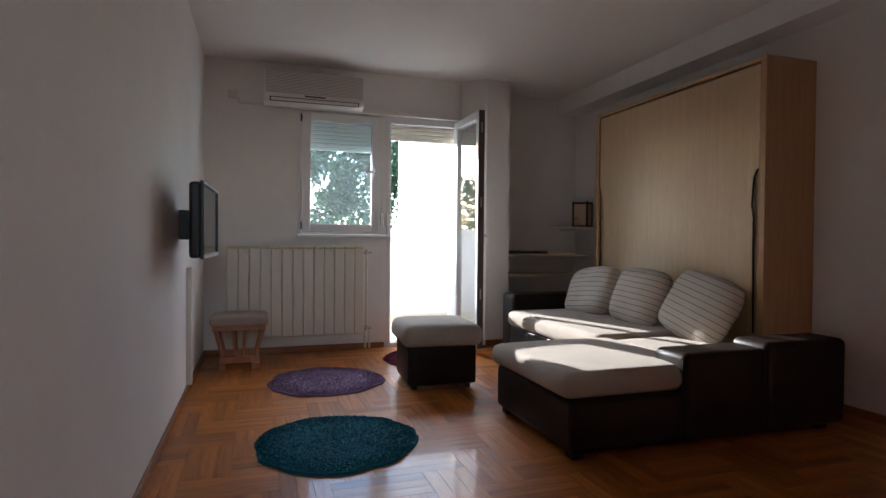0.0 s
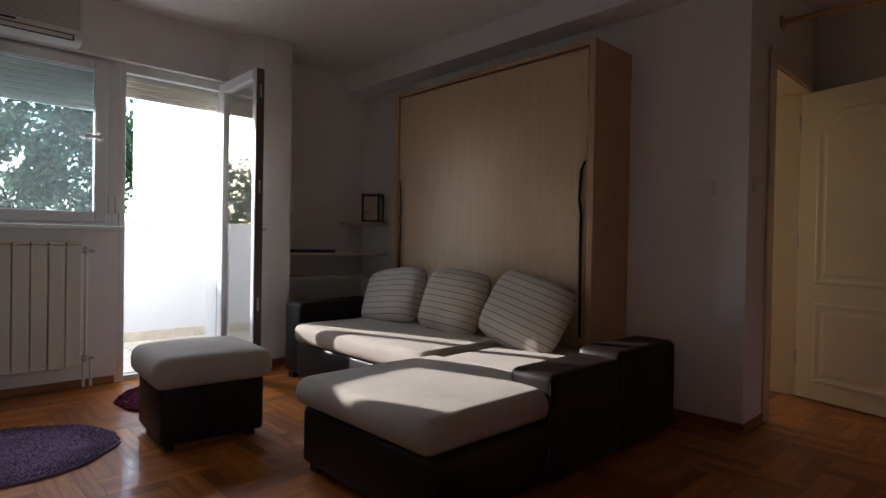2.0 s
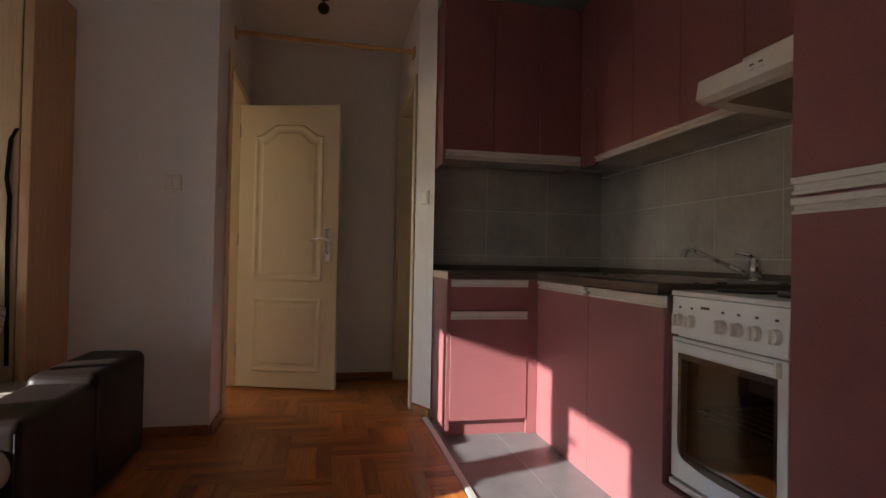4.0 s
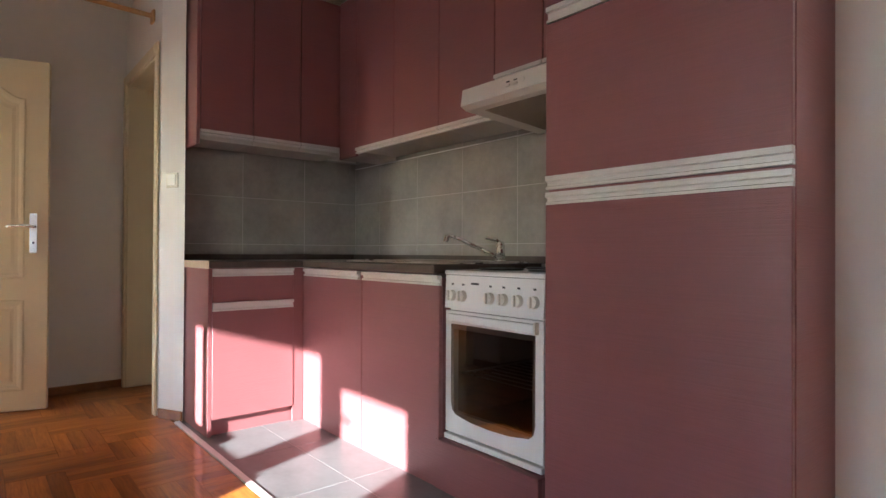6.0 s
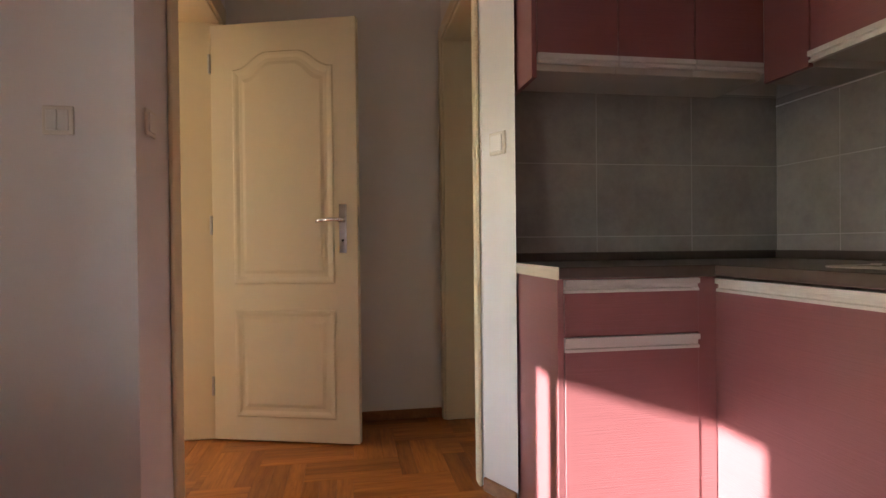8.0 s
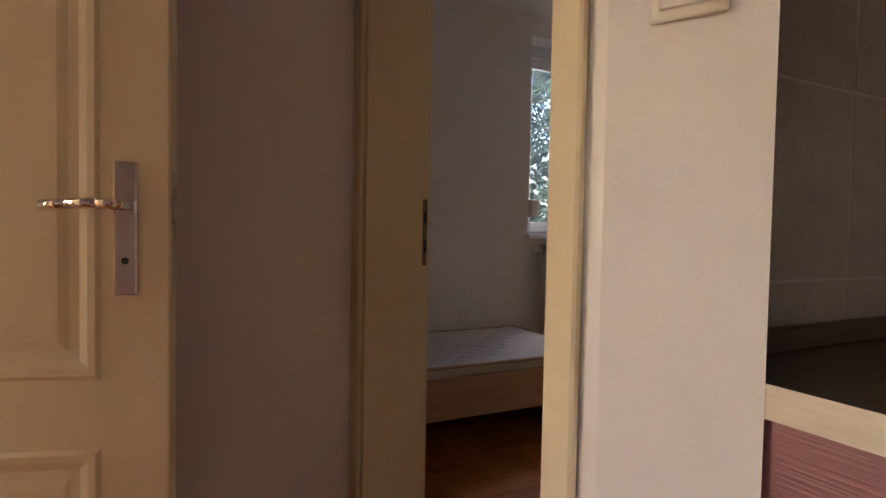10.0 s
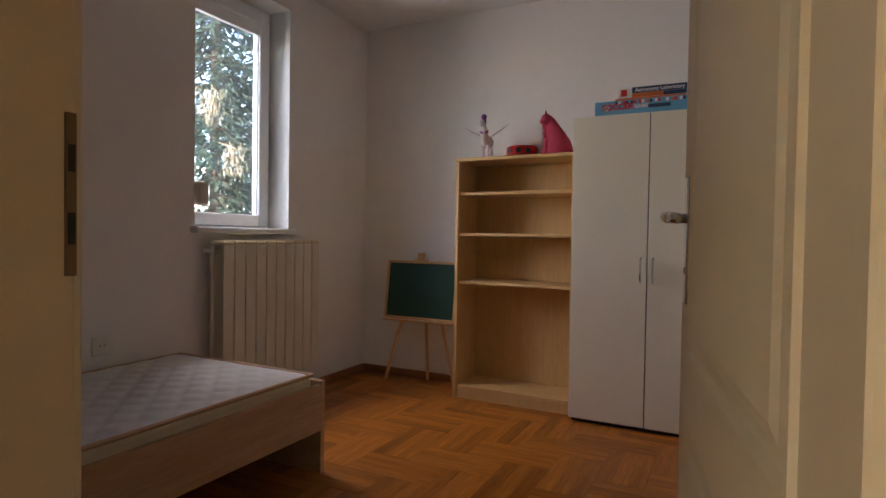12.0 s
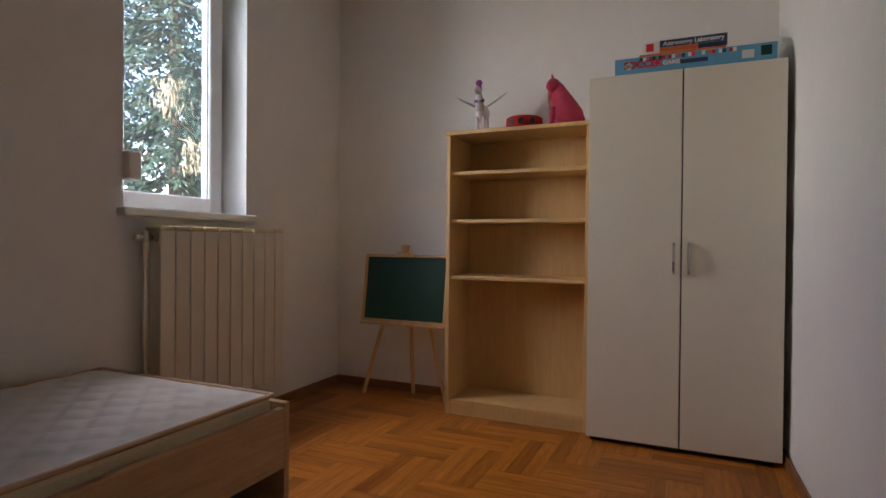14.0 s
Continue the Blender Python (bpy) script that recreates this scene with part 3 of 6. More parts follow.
def shutter(name, x0, x1, y, z0, z1, axis="x", label="white plastic roller shutter, partly lowered"):
    t = tagged(thing(name, (x0 + x1) / 2 if axis == "x" else y, y if axis == "x" else (x0 + x1) / 2, z0), label, "roller shutter", kind="structure")
    z = z0
    while z < z1 - 0.01:
        a = (x0, x1, y, y + 0.012) if axis == "x" else (y, y + 0.012, x0, x1)
        part("slat", box_bm(*a, z, min(z + 0.037, z1), bev=0.0052), SLAT, t)
        z += 0.0372
    return t


shutter("trim_shutter_window", 0.3, 1.04, 5.16, 1.83, 2.17)
shutter("trim_shutter_door", 1.07, 1.79, 5.17, 1.965, 2.17)

w2 = tagged(thing("door_4", 1.42, 5.1, 0), "white plastic glazed balcony door frame with the leaf open inwards", "balcony door", kind="structure")
fr = bmesh.new()
add_box(fr, 1.06, 1.098, 5.05, 5.14, 0.0, 2.168, bev=0.004)
add_box(fr, 1.752, 1.798, 5.05, 5.14, 0.0, 2.168, bev=0.004)
add_box(fr, 1.098, 1.752, 5.05, 5.14, 2.105, 2.168, bev=0.004)
add_box(fr, 1.098, 1.752, 5.05, 5.15, 0.0, 0.04, bev=0.004)
part("window_frame", fr, PVC, w2)
part("seal", frame_ring(bmesh.new(), 1.094, 1.756, 5.102, 5.112, 0.036, 2.109, 0.008, bev=0), DARKGREY, w2)
# the leaf, turned inwards about its right edge
lf = bmesh.new()
for a in ((4.415, 4.468, 0.06, 2.15), (4.955, 5.05, 0.06, 2.15), (4.468, 4.955, 0.06, 0.15), (4.468, 4.955, 2.075, 2.15)):
    add_box(lf, 1.725, 1.785, a[0], a[1], a[2], a[3], bev=0.006)
leaf4 = part("leaf", lf, PVC, w2)
pane("pane", box_bm(1.748, 1.754, 4.468, 4.955, 0.15, 2.075), leaf4)
# seal drawn nearly full width, so its dark colour also paints the edge's shade
part("edge_seal", box_bm(1.7285, 1.7815, 4.4105, 4.4145, 0.065, 2.145), SEAL_SHADE, leaf4, "dark weather seal along the edge, widened to paint the edge's shade")
for z in (0.5, 1.3, 1.95):
    part("lock_point", box_bm(1.748, 1.762, 4.4075, 4.4106, z, z + 0.09, bev=0.001), STEEL, leaf4, "steel locking point")
eh = bmesh.new()
add_box(eh, 1.785, 1.798, 4.45, 4.476, 1.0, 1.11, bev=0.003)
add_box(eh, 1.8, 1.83, 4.452, 4.472, 1.045, 1.065, bev=0.004)
add_box(eh, 1.818, 1.83, 4.452, 4.57, 1.045, 1.065, bev=0.004)
part("handle", eh, STEEL, leaf4)
for x in (1.005, 1.045):
    t = thing("strap_winder", x, 5.02, 1.18, label="white shutter strap with its winder box on the window frame", category="shutter winder", group="shutter winders")
    part("winder_box", box_bm(x - 0.017, x + 0.017, 5.008, 5.034, 1.14, 1.26, bev=0.006, seg=2), PLASTIC, t)
    part("strap", box_bm(x - 0.008, x + 0.008, 5.026, 5.029, 1.26, 2.12), PLASTIC, t)

w3 = tagged(thing("window_2", BX1 + 0.1, -1.42, 0.985), "white plastic bedroom window in a deep plastered reveal", "window", kind="structure")
part("window_frame", frame_ring(bmesh.new(), -1.765, -1.085, 6.38, 6.45, 1.0, 2.355, 0.045, "y"), PVC, w3)
sash = part("sash", frame_ring(bmesh.new(), -1.735, -1.115, 6.355, 6.42, 1.02, 2.335, 0.075, "y", 0.006), PVC, w3)
pane("pane", box_bm(6.385, 6.391, -1.662, -1.188, 1.093, 2.262), sash, GREYED)
part("gasket", frame_ring(bmesh.new(), -1.664, -1.186, 6.37, 6.378, 1.091, 2.264, 0.006, "y", 0), DARKGREY, sash)
hd = bmesh.new()
add_box(hd, 6.34, 6.356, -1.165, -1.138, 1.63, 1.7, bev=0.004)
add_box(hd, 6.312, 6.326, -1.162, -1.142, 1.55, 1.66, bev=0.005)
part("handle", hd, PVC, sash, "white lever handle")
part("window_sill", box_bm(6.165, 6.385, -1.79, -1.055, 0.978, 1.012, bev=0.008, seg=2), PVC, w3)
part("blind_box", box_bm(6.365, 6.395, -1.662, -1.188, 2.19, 2.262, bev=0.003), PVC, w3)
t = thing("strap_winder", 6.265, -1.09, 1.15, label="white shutter winder box in the window reveal", category="shutter winder")
part("winder_box", box_bm(6.19, 6.262, -1.15, -1.0805, 1.125, 1.245, bev=0.012, seg=3), PLASTIC, t)
part("strap", box_bm(6.228, 6.243, -1.0835, -1.081, 1.245, 2.35), PLASTIC, t)

# ---- balcony and outdoors ----
wall("balcony_floor_slab", [(-0.8, 2.5, 5.25, 6.9, -0.3, -0.032)], GROUT)
wall("wall_balcony", [(-0.8, 2.5, 6.75, 6.87, -0.3, 1.12), (2.38, 2.5, 5.45, 6.75, -0.03, 2.62), (-0.8, -0.68, 5.25, 6.75, -0.03, 2.62)], OUTWALL)
wall("ceiling_balcony", [(-0.8, 2.5, 5.46, 6.87, 2.62, 2.8)], OUTWALL)
wall("trim_balcony_skirting", [(-0.68, 2.38, 6.735, 6.75, -0.02, 0.075)], BTILE)
wall("trim_balcony_cap", [(-0.68, 2.38, 6.73, 6.89, 1.12, 1.15)], ALU)
bt = tagged(thing("balcony_floor", 0.8, 5.9, -0.03), "beige tiled balcony floor", "floor", kind="structure")
for i in range(10):
    for j in range(5):
        x0, y0 = -0.67 + i * 0.305, 5.26 + j * 0.297
        part("tile", box_bm(x0, x0 + 0.299, y0, y0 + 0.291, -0.031, -0.02), BTILE, bt)
gz = thing("balcony_glazing", 1.95, 6.8, 1.15, label="milky sliding glass panel on the balcony parapet", category="glazing")
pane("pane", box_bm(1.62, 2.37, 6.805, 6.811, 1.17, 2.4), gz, HAZE)
part("rail", box_bm(1.6, 2.375, 6.79, 6.826, 1.15, 1.17), ALU, gz)
part("rail", box_bm(1.6, 1.62, 6.795, 6.82, 1.17, 2.4), ALU, gz)

gm = bmesh.new()
bmesh.ops.create_grid(gm, x_segments=60, y_segments=60, size=900)
for v in gm.verts:
    v.co.z = -6.0
solid("ground", gm, GROUND, kind="structure")


def leaf_quad(bm, c, r, rng, flat=False):
    a = Vector((rng.uniform(-1, 1), rng.uniform(-1, 1), rng.uniform(-1, 1))).normalized()
    b = a.cross(Vector((rng.uniform(-1, 1), rng.uniform(-1, 1), rng.uniform(-1, 1)))).normalized()
    vs = [bm.verts.new(c + a * r * p + b * r * q) for p, q in ((-1, 0), (-0.1, 0.55), (1, 0), (-0.1, -0.55))]
    bm.faces.new(vs)


def broad_tree(x, y, base, top, rx, ry, n, seed):
    rng = random.Random(seed)
    t = thing("tree", x, y, base, label="leafy green tree outside beyond the balcony", category="tree")
    tr = bmesh.new()
    add_cyl(tr, (x, y, base), (x + 0.1, y, (base + top) / 2), 0.22, 0.13, 10)
    mid = (base + top) / 2
    for i in range(9):
        a = i * 2.4
        add_cyl(tr, (x + 0.1, y, mid - 1.2 + i * 0.25), (x + rx * 0.6 * math.cos(a), y + ry * 0.6 * math.sin(a), mid + 0.3 + i * 0.3), 0.07, 0.02, 7)
    part("trunk", tr, BARK, t)
    cr = bmesh.new()
    cz, rz = (top + base + 2.5) / 2, (top - base - 2.5) / 2
    lumps = []
    while len(lumps) < 150:
        p = Vector((rng.uniform(-1, 1), rng.uniform(-1, 1), rng.uniform(-1, 1)))
        if 0.1 < p.length < 1:
            lumps.append((Vector((x + p.x * rx, y + p.y * ry, cz + p.z * rz)), rng.uniform(0.35, 0.75)))
    for i in range(n):
        c, r = lumps[i % len(lumps)]
        d = Vector((rng.gauss(0, 1), rng.gauss(0, 1), rng.gauss(0, 1))).normalized() * r * rng.uniform(0.3, 1.0)
        leaf_quad(cr, c + d, rng.uniform(0.045, 0.095), rng)
    tagged(part("crown", cr, LEAF, t), kind="stuff")
    return t


broad_tree(1.9, 14.6, -6.0, 4.8, 2.5, 2.2, 40000, 3)
broad_tree(-3.0, 15.5, -6.0, 3.1, 2.4, 1.8, 24000, 4)


def spruce(x, y, base, top, reach, seed, dry_at=()):
    """Tapered trunk, whorls of drooping branches set with flat sprigs of needles, and dry hanging twigs."""
    rng = random.Random(seed)
    t = thing("spruce_tree", x, y, base, label="dark green spruce with dry hanging twigs outside the window", category="tree")
    part("trunk", cyl_bm((x, y, base), (x, y, top), 0.17, 0.04, 12), BARK, t)
    vs, fs, br = [], [], bmesh.new()
    z = base + 3.5
    while z < top - 0.3:
        k = 1 - (z - base) / (top - base) * 0.75
        for j in range(15):
            a = rng.uniform(0, 6.28)
            L = reach * k * rng.uniform(0.7, 1.1)
            out = Vector((math.cos(a), math.sin(a), 0))
            across = Vector((-math.sin(a), math.cos(a), 0))
            if j < 8:
                add_cyl(br, (x, y, z), (x + out.x * L * 0.75, y + out.y * L * 0.75, z - 0.3 * L), 0.022, 0.008, 5)
            n = int(L / 0.085)
            for s in range(n // 5, n):
                f = s / n
                p = Vector((x, y, z - 0.55 * L * f * f)) + out * L * f
                for q in range(3):
                    c = p + across * rng.uniform(-0.3, 0.3) * (1.1 - f) - Vector((0, 0, rng.uniform(0, 0.22) * (1 - 0.4 * f)))
                    d = (out * rng.uniform(0.2, 1.0) + across * rng.uniform(-0.8, 0.8) - Vector((0, 0, rng.uniform(0.1, 0.9)))).normalized()
                    w = d.cross(Vector((rng.uniform(-1, 1), rng.uniform(-1, 1), rng.uniform(-1, 1)))).normalized() * rng.uniform(0.02, 0.036)
                    h = rng.uniform(0.1, 0.2)
                    m = len(vs)
                    vs += [c - w * 0.5, c + d * h * 0.4 - w, c + d * h, c + d * h * 0.4 + w, c + w * 0.5]
                    fs.append((m, m + 1, m + 2, m + 3, m + 4))
        z += 0.29
    part("branches", br, BARK, t)
    me = bpy.data.meshes.new("crown")
    me.from_pydata(vs, [], fs)
    me.materials.append(NEEDLE)
    o = new("crown", me)
    o.parent = t
    o.matrix_parent_inverse = BASES[t.name].inverted()
    tagged(o, kind="stuff")
    if dry_at:
        dry = bmesh.new()
        for cx, cy, cz, n in dry_at:
            add_cyl(dry, (x, y, cz + 0.5), (cx, cy, cz + 0.1), 0.02, 0.008, 6)
            for i in range(n):
                p = Vector((cx + rng.gauss(0, 0.13), cy + rng.gauss(0, 0.13), cz + rng.uniform(-0.3, 0.25)))
                d = Vector((rng.uniform(-0.35, 0.35), rng.uniform(-0.35, 0.35), -1)).normalized() * rng.uniform(0.08, 0.24)
                w = Vector((rng.uniform(-1, 1), rng.uniform(-1, 1), 0)).normalized() * rng.uniform(0.004, 0.01)
                dry.faces.new([dry.verts.new(v) for v in (p - w * 0.4, p + w * 0.4, p + d * 0.6 + w, p + d, p + d * 0.6 - w)])
        tagged(part("dry_twigs", dry, DRYNEEDLE, t, "dry straw-coloured hanging twigs"), kind="stuff")
    return t


spruce(13.6, -7.6, -6.0, 9.5, 2.6, 5, ((11.9, -6.05, 3.3, 130), (12.0, -6.7, 2.45, 120)))
spruce(15.5, -11.2, -6.0, 10.0, 3.2, 8)
spruce(16.6, -5.6, -6.0, 10.0, 3.2, 9)
spruce(18.6, -9.4, -6.0, 12.0, 3.6, 11)
spruce(14.6, -5.2, -6.0, 9.0, 2.4, 12)

# ---- living room ----


def radiator(name, n, pitch, h, label, valve_side, m):
    """Panelled aluminium radiator: sections along local x from 0, front towards -y, foot at z = 0."""
    t = new(name)
    t.matrix_world = m
    BASES[t.name] = None
    tagged(t, label, "radiator")
    bm = bmesh.new()
    add_box(bm, 0.0026, pitch - 0.0026, -0.1, -0.088, 0.0, h - 0.02, bev=0.005, seg=2)
    add_box(bm, 0.02, pitch - 0.02, -0.088, -0.012, 0.02, h - 0.03, bev=0.004)
    add_box(bm, 0.012, pitch - 0.012, -0.012, -0.004, 0.03, h - 0.05)
    me = finish(bm, "section", RAD)
    bc = bmesh.new()
    add_box(bc, 0.004, pitch - 0.004, -0.099, -0.005, h - 0.019, h, bev=0.006, seg=2)
    for k in range(4):
        add_box(bc, 0.015, pitch - 0.015, -0.085 + k * 0.02, -0.079 + k * 0.02, h, h + 0.003)
    cap = finish(bc, "grille_cap", RADCAP)
    for i in range(n):
        for nm, d in (("section", me), ("grille_cap", cap)):
            o = new(nm, d)
            o.parent = t
            o.matrix_basis = Matrix.Translation((i * pitch, 0, 0))
    L = n * pitch
    s, e = (L, 1) if valve_side > 0 else (0, -1)
    for z in (0.045, h - 0.05):
        part("manifold", cyl_bm((0.002, -0.05, z), (L - 0.002, -0.05, z), 0.017), RAD, t)
    for z in (0.045, h - 0.05):
        v = bmesh.new()
        add_cyl(v, (s, -0.05, z), (s + e * 0.035, -0.05, z), 0.014)
        add_cyl(v, (s + e * 0.03, -0.05, z - 0.02), (s + e * 0.03, -0.05, z + 0.025), 0.016)
        add_cyl(v, (s + e * 0.03, -0.05, z), (s + e * 0.075, -0.05, z), 0.012)
        part("valve", v, STEEL, t, "dull brass radiator valve")
    pp = bmesh.new()
    add_cyl(pp, (s + e * 0.03, -0.05, 0.02), (s + e * 0.03, -0.05, h - 0.05), 0.009)
    part("pipe", pp, RAD, t)
    for k in (0.02, 0.06):
        part("pipe", cyl_bm((s + e * k, -0.05, -0.14), (s + e * k, -0.05, 0.05), 0.009), RAD, t)
    return t


radiator("radiator", 13, 0.09, 0.79, "long cream panelled radiator on the wall under the window", 1, pose(-0.34, 5.035, 0.155))
radiator("radiator", 10, 0.077, 0.8, "cream panelled radiator under the bedroom window", -1, pose(6.205, -1.165, 0.14, 0, 0, -90))

ac = thing("air_conditioner", 0.38, 5.05, 2.17, label="aged white wall air conditioner with a louvred front grille", category="air conditioner")
b = bmesh.new()
prof = [(5.048, 2.175), (4.93, 2.165), (4.875, 2.19), (4.855, 2.23), (4.86, 2.42), (4.89, 2.455), (5.048, 2.46)]
lo = [b.verts.new((-0.045, y, z)) for y, z in prof]
hi = [b.verts.new((0.805, y, z)) for y, z in prof]
b.faces.new(lo)
b.faces.new(hi)
for i in range(len(prof)):
    j = (i + 1) % len(prof)
    b.faces.new((lo[i], lo[j], hi[j], hi[i]))
bmesh.ops.bevel(b, geom=list(b.edges), offset=0.008, segments=2, affect="EDGES")
part("housing", b, ACWHITE, ac)
for i in range(14):
    z = 2.262 + i * 0.0125
    part("louvre", box_bm(-0.025, 0.785, 4.8495, 4.857, z, z + 0.0055), ACWHITE, ac)
# sheet added to darken the louvre gaps as shade would
part("grille_backing", box_bm(-0.028, 0.788, 4.8525, 4.8545, 2.256, 2.438), SHADE_GREY, ac, "grey sheet painted as the shade between the louvres")
part("badge", box_bm(0.29, 0.47, 4.848, 4.854, 2.233, 2.246), DARKGREY, ac)
part("air_slot", box_bm(0.0, 0.76, 4.857, 4.872, 2.185, 2.222), DARKGREY, ac)
part("flap", box_bm(0.01, 0.75, 4.85, 4.858, 2.19, 2.214, bev=0.003), ACWHITE, ac)
jb = thing("cable_trunking", -0.3, 5.04, 2.2, label="white plastic cable trunking and junction box beside the air conditioner", category="trunking")
part("cover", box_bm(-0.24, -0.046, 5.036, 5.049, 2.178, 2.196, bev=0.003), ACWHITE, jb)
part("cover", box_bm(-0.258, -0.24, 5.036, 5.049, 2.178, 2.235, bev=0.003), ACWHITE, jb)
part("junction_box", box_bm(-0.335, -0.262, 5.022, 5.049, 2.215, 2.29, bev=0.012, seg=3), ACWHITE, jb)

# television on its bracket
tv = thing("television", 0, 0, 0, label="black flat-screen television on a wall bracket", category="television", local=True)
tv.matrix_world = pose(-0.352, 3.155, 0.912, 0, 0, -2)
part("back_case", box_bm(-0.045, 0.012, -0.335, 0.335, 0.0, 0.375, bev=0.018, seg=3), BLACK, tv)
part("bezel", frame_ring(bmesh.new(), -0.342, 0.342, 0.008, 0.024, -0.004, 0.38, 0.016, "y", 0.004), BLACK, tv, "black plastic bezel")
part("screen", box_bm(0.0125, 0.0155, -0.324, 0.324, 0.02, 0.362), SCREEN, tv, "dark glossy screen")
part("lower_trim", box_bm(0.009, 0.026, -0.33, 0.33, -0.002, 0.018, bev=0.003), STEEL, tv, "silver lower trim")
part("bracket", box_bm(-0.177, -0.046, 0.24, 0.34, 0.09, 0.26, bev=0.006, seg=2), BLACK, tv, "black steel bracket")
tk = thing("cable_duct", XW, 3.86, 0.05, label="white vertical cable duct on the wall below the television", category="cable duct")
part("duct", box_bm(XW + 0.0005, XW + 0.034, 3.84, 3.885, 0.053, 0.82, bev=0.003), PLASTIC, tk)


def socket(name, label, x, y, z, axis, s, double=False, kind="socket"):
    """A wall plate facing along axis in the direction s."""
    t = thing(name, x, y, z, label=label, category="switch" if kind == "switch" else "socket")
    w, hh = 0.042, 0.042

    def bx(u0, u1, d0, d1, z0, z1, bev=0.0, seg=2):
        lo, hi = sorted((d0 * s, d1 * s))
        return box_bm(*((x + lo, x + hi, y + u0, y + u1) if axis == "x" else (x + u0, x + u1, y + lo, y + hi)), z + z0, z + z1, bev=bev, seg=seg)

    part("plate", bx(-w, w, 0.0, 0.009, -hh, hh, 0.004), RAD if kind == "switch" else PLASTIC, t)
    if kind == "switch":
        if double:
            part("rocker", bx(-0.03, -0.001, 0.009, 0.014, -0.03, 0.03, 0.002), PLASTIC, t)
            part("rocker", bx(0.001, 0.03, 0.009, 0.014, -0.03, 0.03, 0.002), PLASTIC, t)
        else:
            part("rocker", bx(-0.03, 0.03, 0.009, 0.014, -0.03, 0.03, 0.002), PLASTIC, t)
    else:
        d = Vector((s, 0, 0)) if axis == "x" else Vector((0, s, 0))
        c = Vector((x, y, z))
        part("socket_ring", cyl_bm(c + d * 0.008, c + d * 0.012, 0.028, n=24), PLASTIC, t)
        part("socket_well", cyl_bm(c + d * 0.0115, c + d * 0.0128, 0.021, n=24), RAD, t)
        u = Vector((0, 0.009, 0)) if axis == "x" else Vector((0.009, 0, 0))
        for k in (-1, 1):
            part("pin_hole", cyl_bm(c + u * k + d * 0.0126, c + u * k + d * 0.0134, 0.003, n=8), BLACK, t)
    return t


socket("light_switch", "white double rocker light switch on the wall by the hallway", XE, 2.035, 1.31, "x", -1, True, "switch")
socket("light_switch", "white rocker light switch on the hallway wall", 3.36, YH1, 1.33, "y", -1, False, "switch")
ks = thing("light_switch", label="white rocker light switch beside the kitchen", category="switch", local=True)
ks.matrix_world = pose(3.478, 0.6685, 1.31, 0, 0, math.degrees(math.atan2(0.082, 0.16)))
part("plate", box_bm(-0.042, 0.042, 0.0, 0.009, -0.042, 0.042, bev=0.004, seg=2), RAD, ks)
part("rocker", box_bm(-0.03, 0.03, 0.009, 0.014, -0.03, 0.03, bev=0.002, seg=2), PLASTIC, ks)
socket("wall_socket", "white socket on the bedroom wall above the bed", BX1, -0.6, 0.48, "x", -1)
ds = thing("double_socket", 1.725, KY + 0.0105, 1.235, label="white vertical double socket on the kitchen tiles beside the tall cabinet", category="socket")
part("plate", box_bm(1.683, 1.767, KY + 0.0107, KY + 0.03, 1.158, 1.312, bev=0.006, seg=2), RAD, ds)
for z in (1.2, 1.27):
    ring = part("socket_ring", add_loft(bmesh.new(), [[(1.725 + q * math.cos(k * 0.2618), KY + d, z + q * math.sin(k * 0.2618)) for k in range(24)] for q, d in ((0.031, 0.0295), (0.03, 0.034), (0.024, 0.034), (0.022, 0.0305))]), PLASTIC, ds)
    # grey disc paints the shade inside the white well
    part("socket_well", cyl_bm((1.725, KY + 0.0302, z), (1.725, KY + 0.0312, z), 0.0225, n=24), SHADE_GREY, ring, "socket well with its shade painted grey")
    for k in (-1, 1):
        part("earth_clip", box_bm(1.722, 1.728, KY + 0.031, KY + 0.034, z + k * 0.019 - 0.003, z + k * 0.019 + 0.003), STEEL, ring)
socket("wall_socket", "white socket beside the cable duct", XW, 4.06, 0.46, "x", 1)
socket("wall_socket", "white blank cover plate on the niche wall", 2.46, 5.33, 1.5, "y", -1, False, "switch")

# folded-up wall bed
fb = thing("wall_bed", 3.05, 3.4, 0, label="tall beech-veneer wall bed folded up into its cabinet", category="wall bed")
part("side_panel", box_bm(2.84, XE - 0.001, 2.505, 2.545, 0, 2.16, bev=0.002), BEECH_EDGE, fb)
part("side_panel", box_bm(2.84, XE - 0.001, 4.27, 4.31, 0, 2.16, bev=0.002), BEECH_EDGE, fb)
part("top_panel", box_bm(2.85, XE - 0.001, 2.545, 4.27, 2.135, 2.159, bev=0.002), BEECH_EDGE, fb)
part("front_panel", box_bm(2.85, 2.87, 2.556, 4.259, 0.06, 2.118, bev=0.002), BEECH, fb, "pale beech veneer front")
part("inner_case", box_bm(2.9, XE - 0.002, 2.546, 4.269, 0.02, 2.13), BLACK, fb)
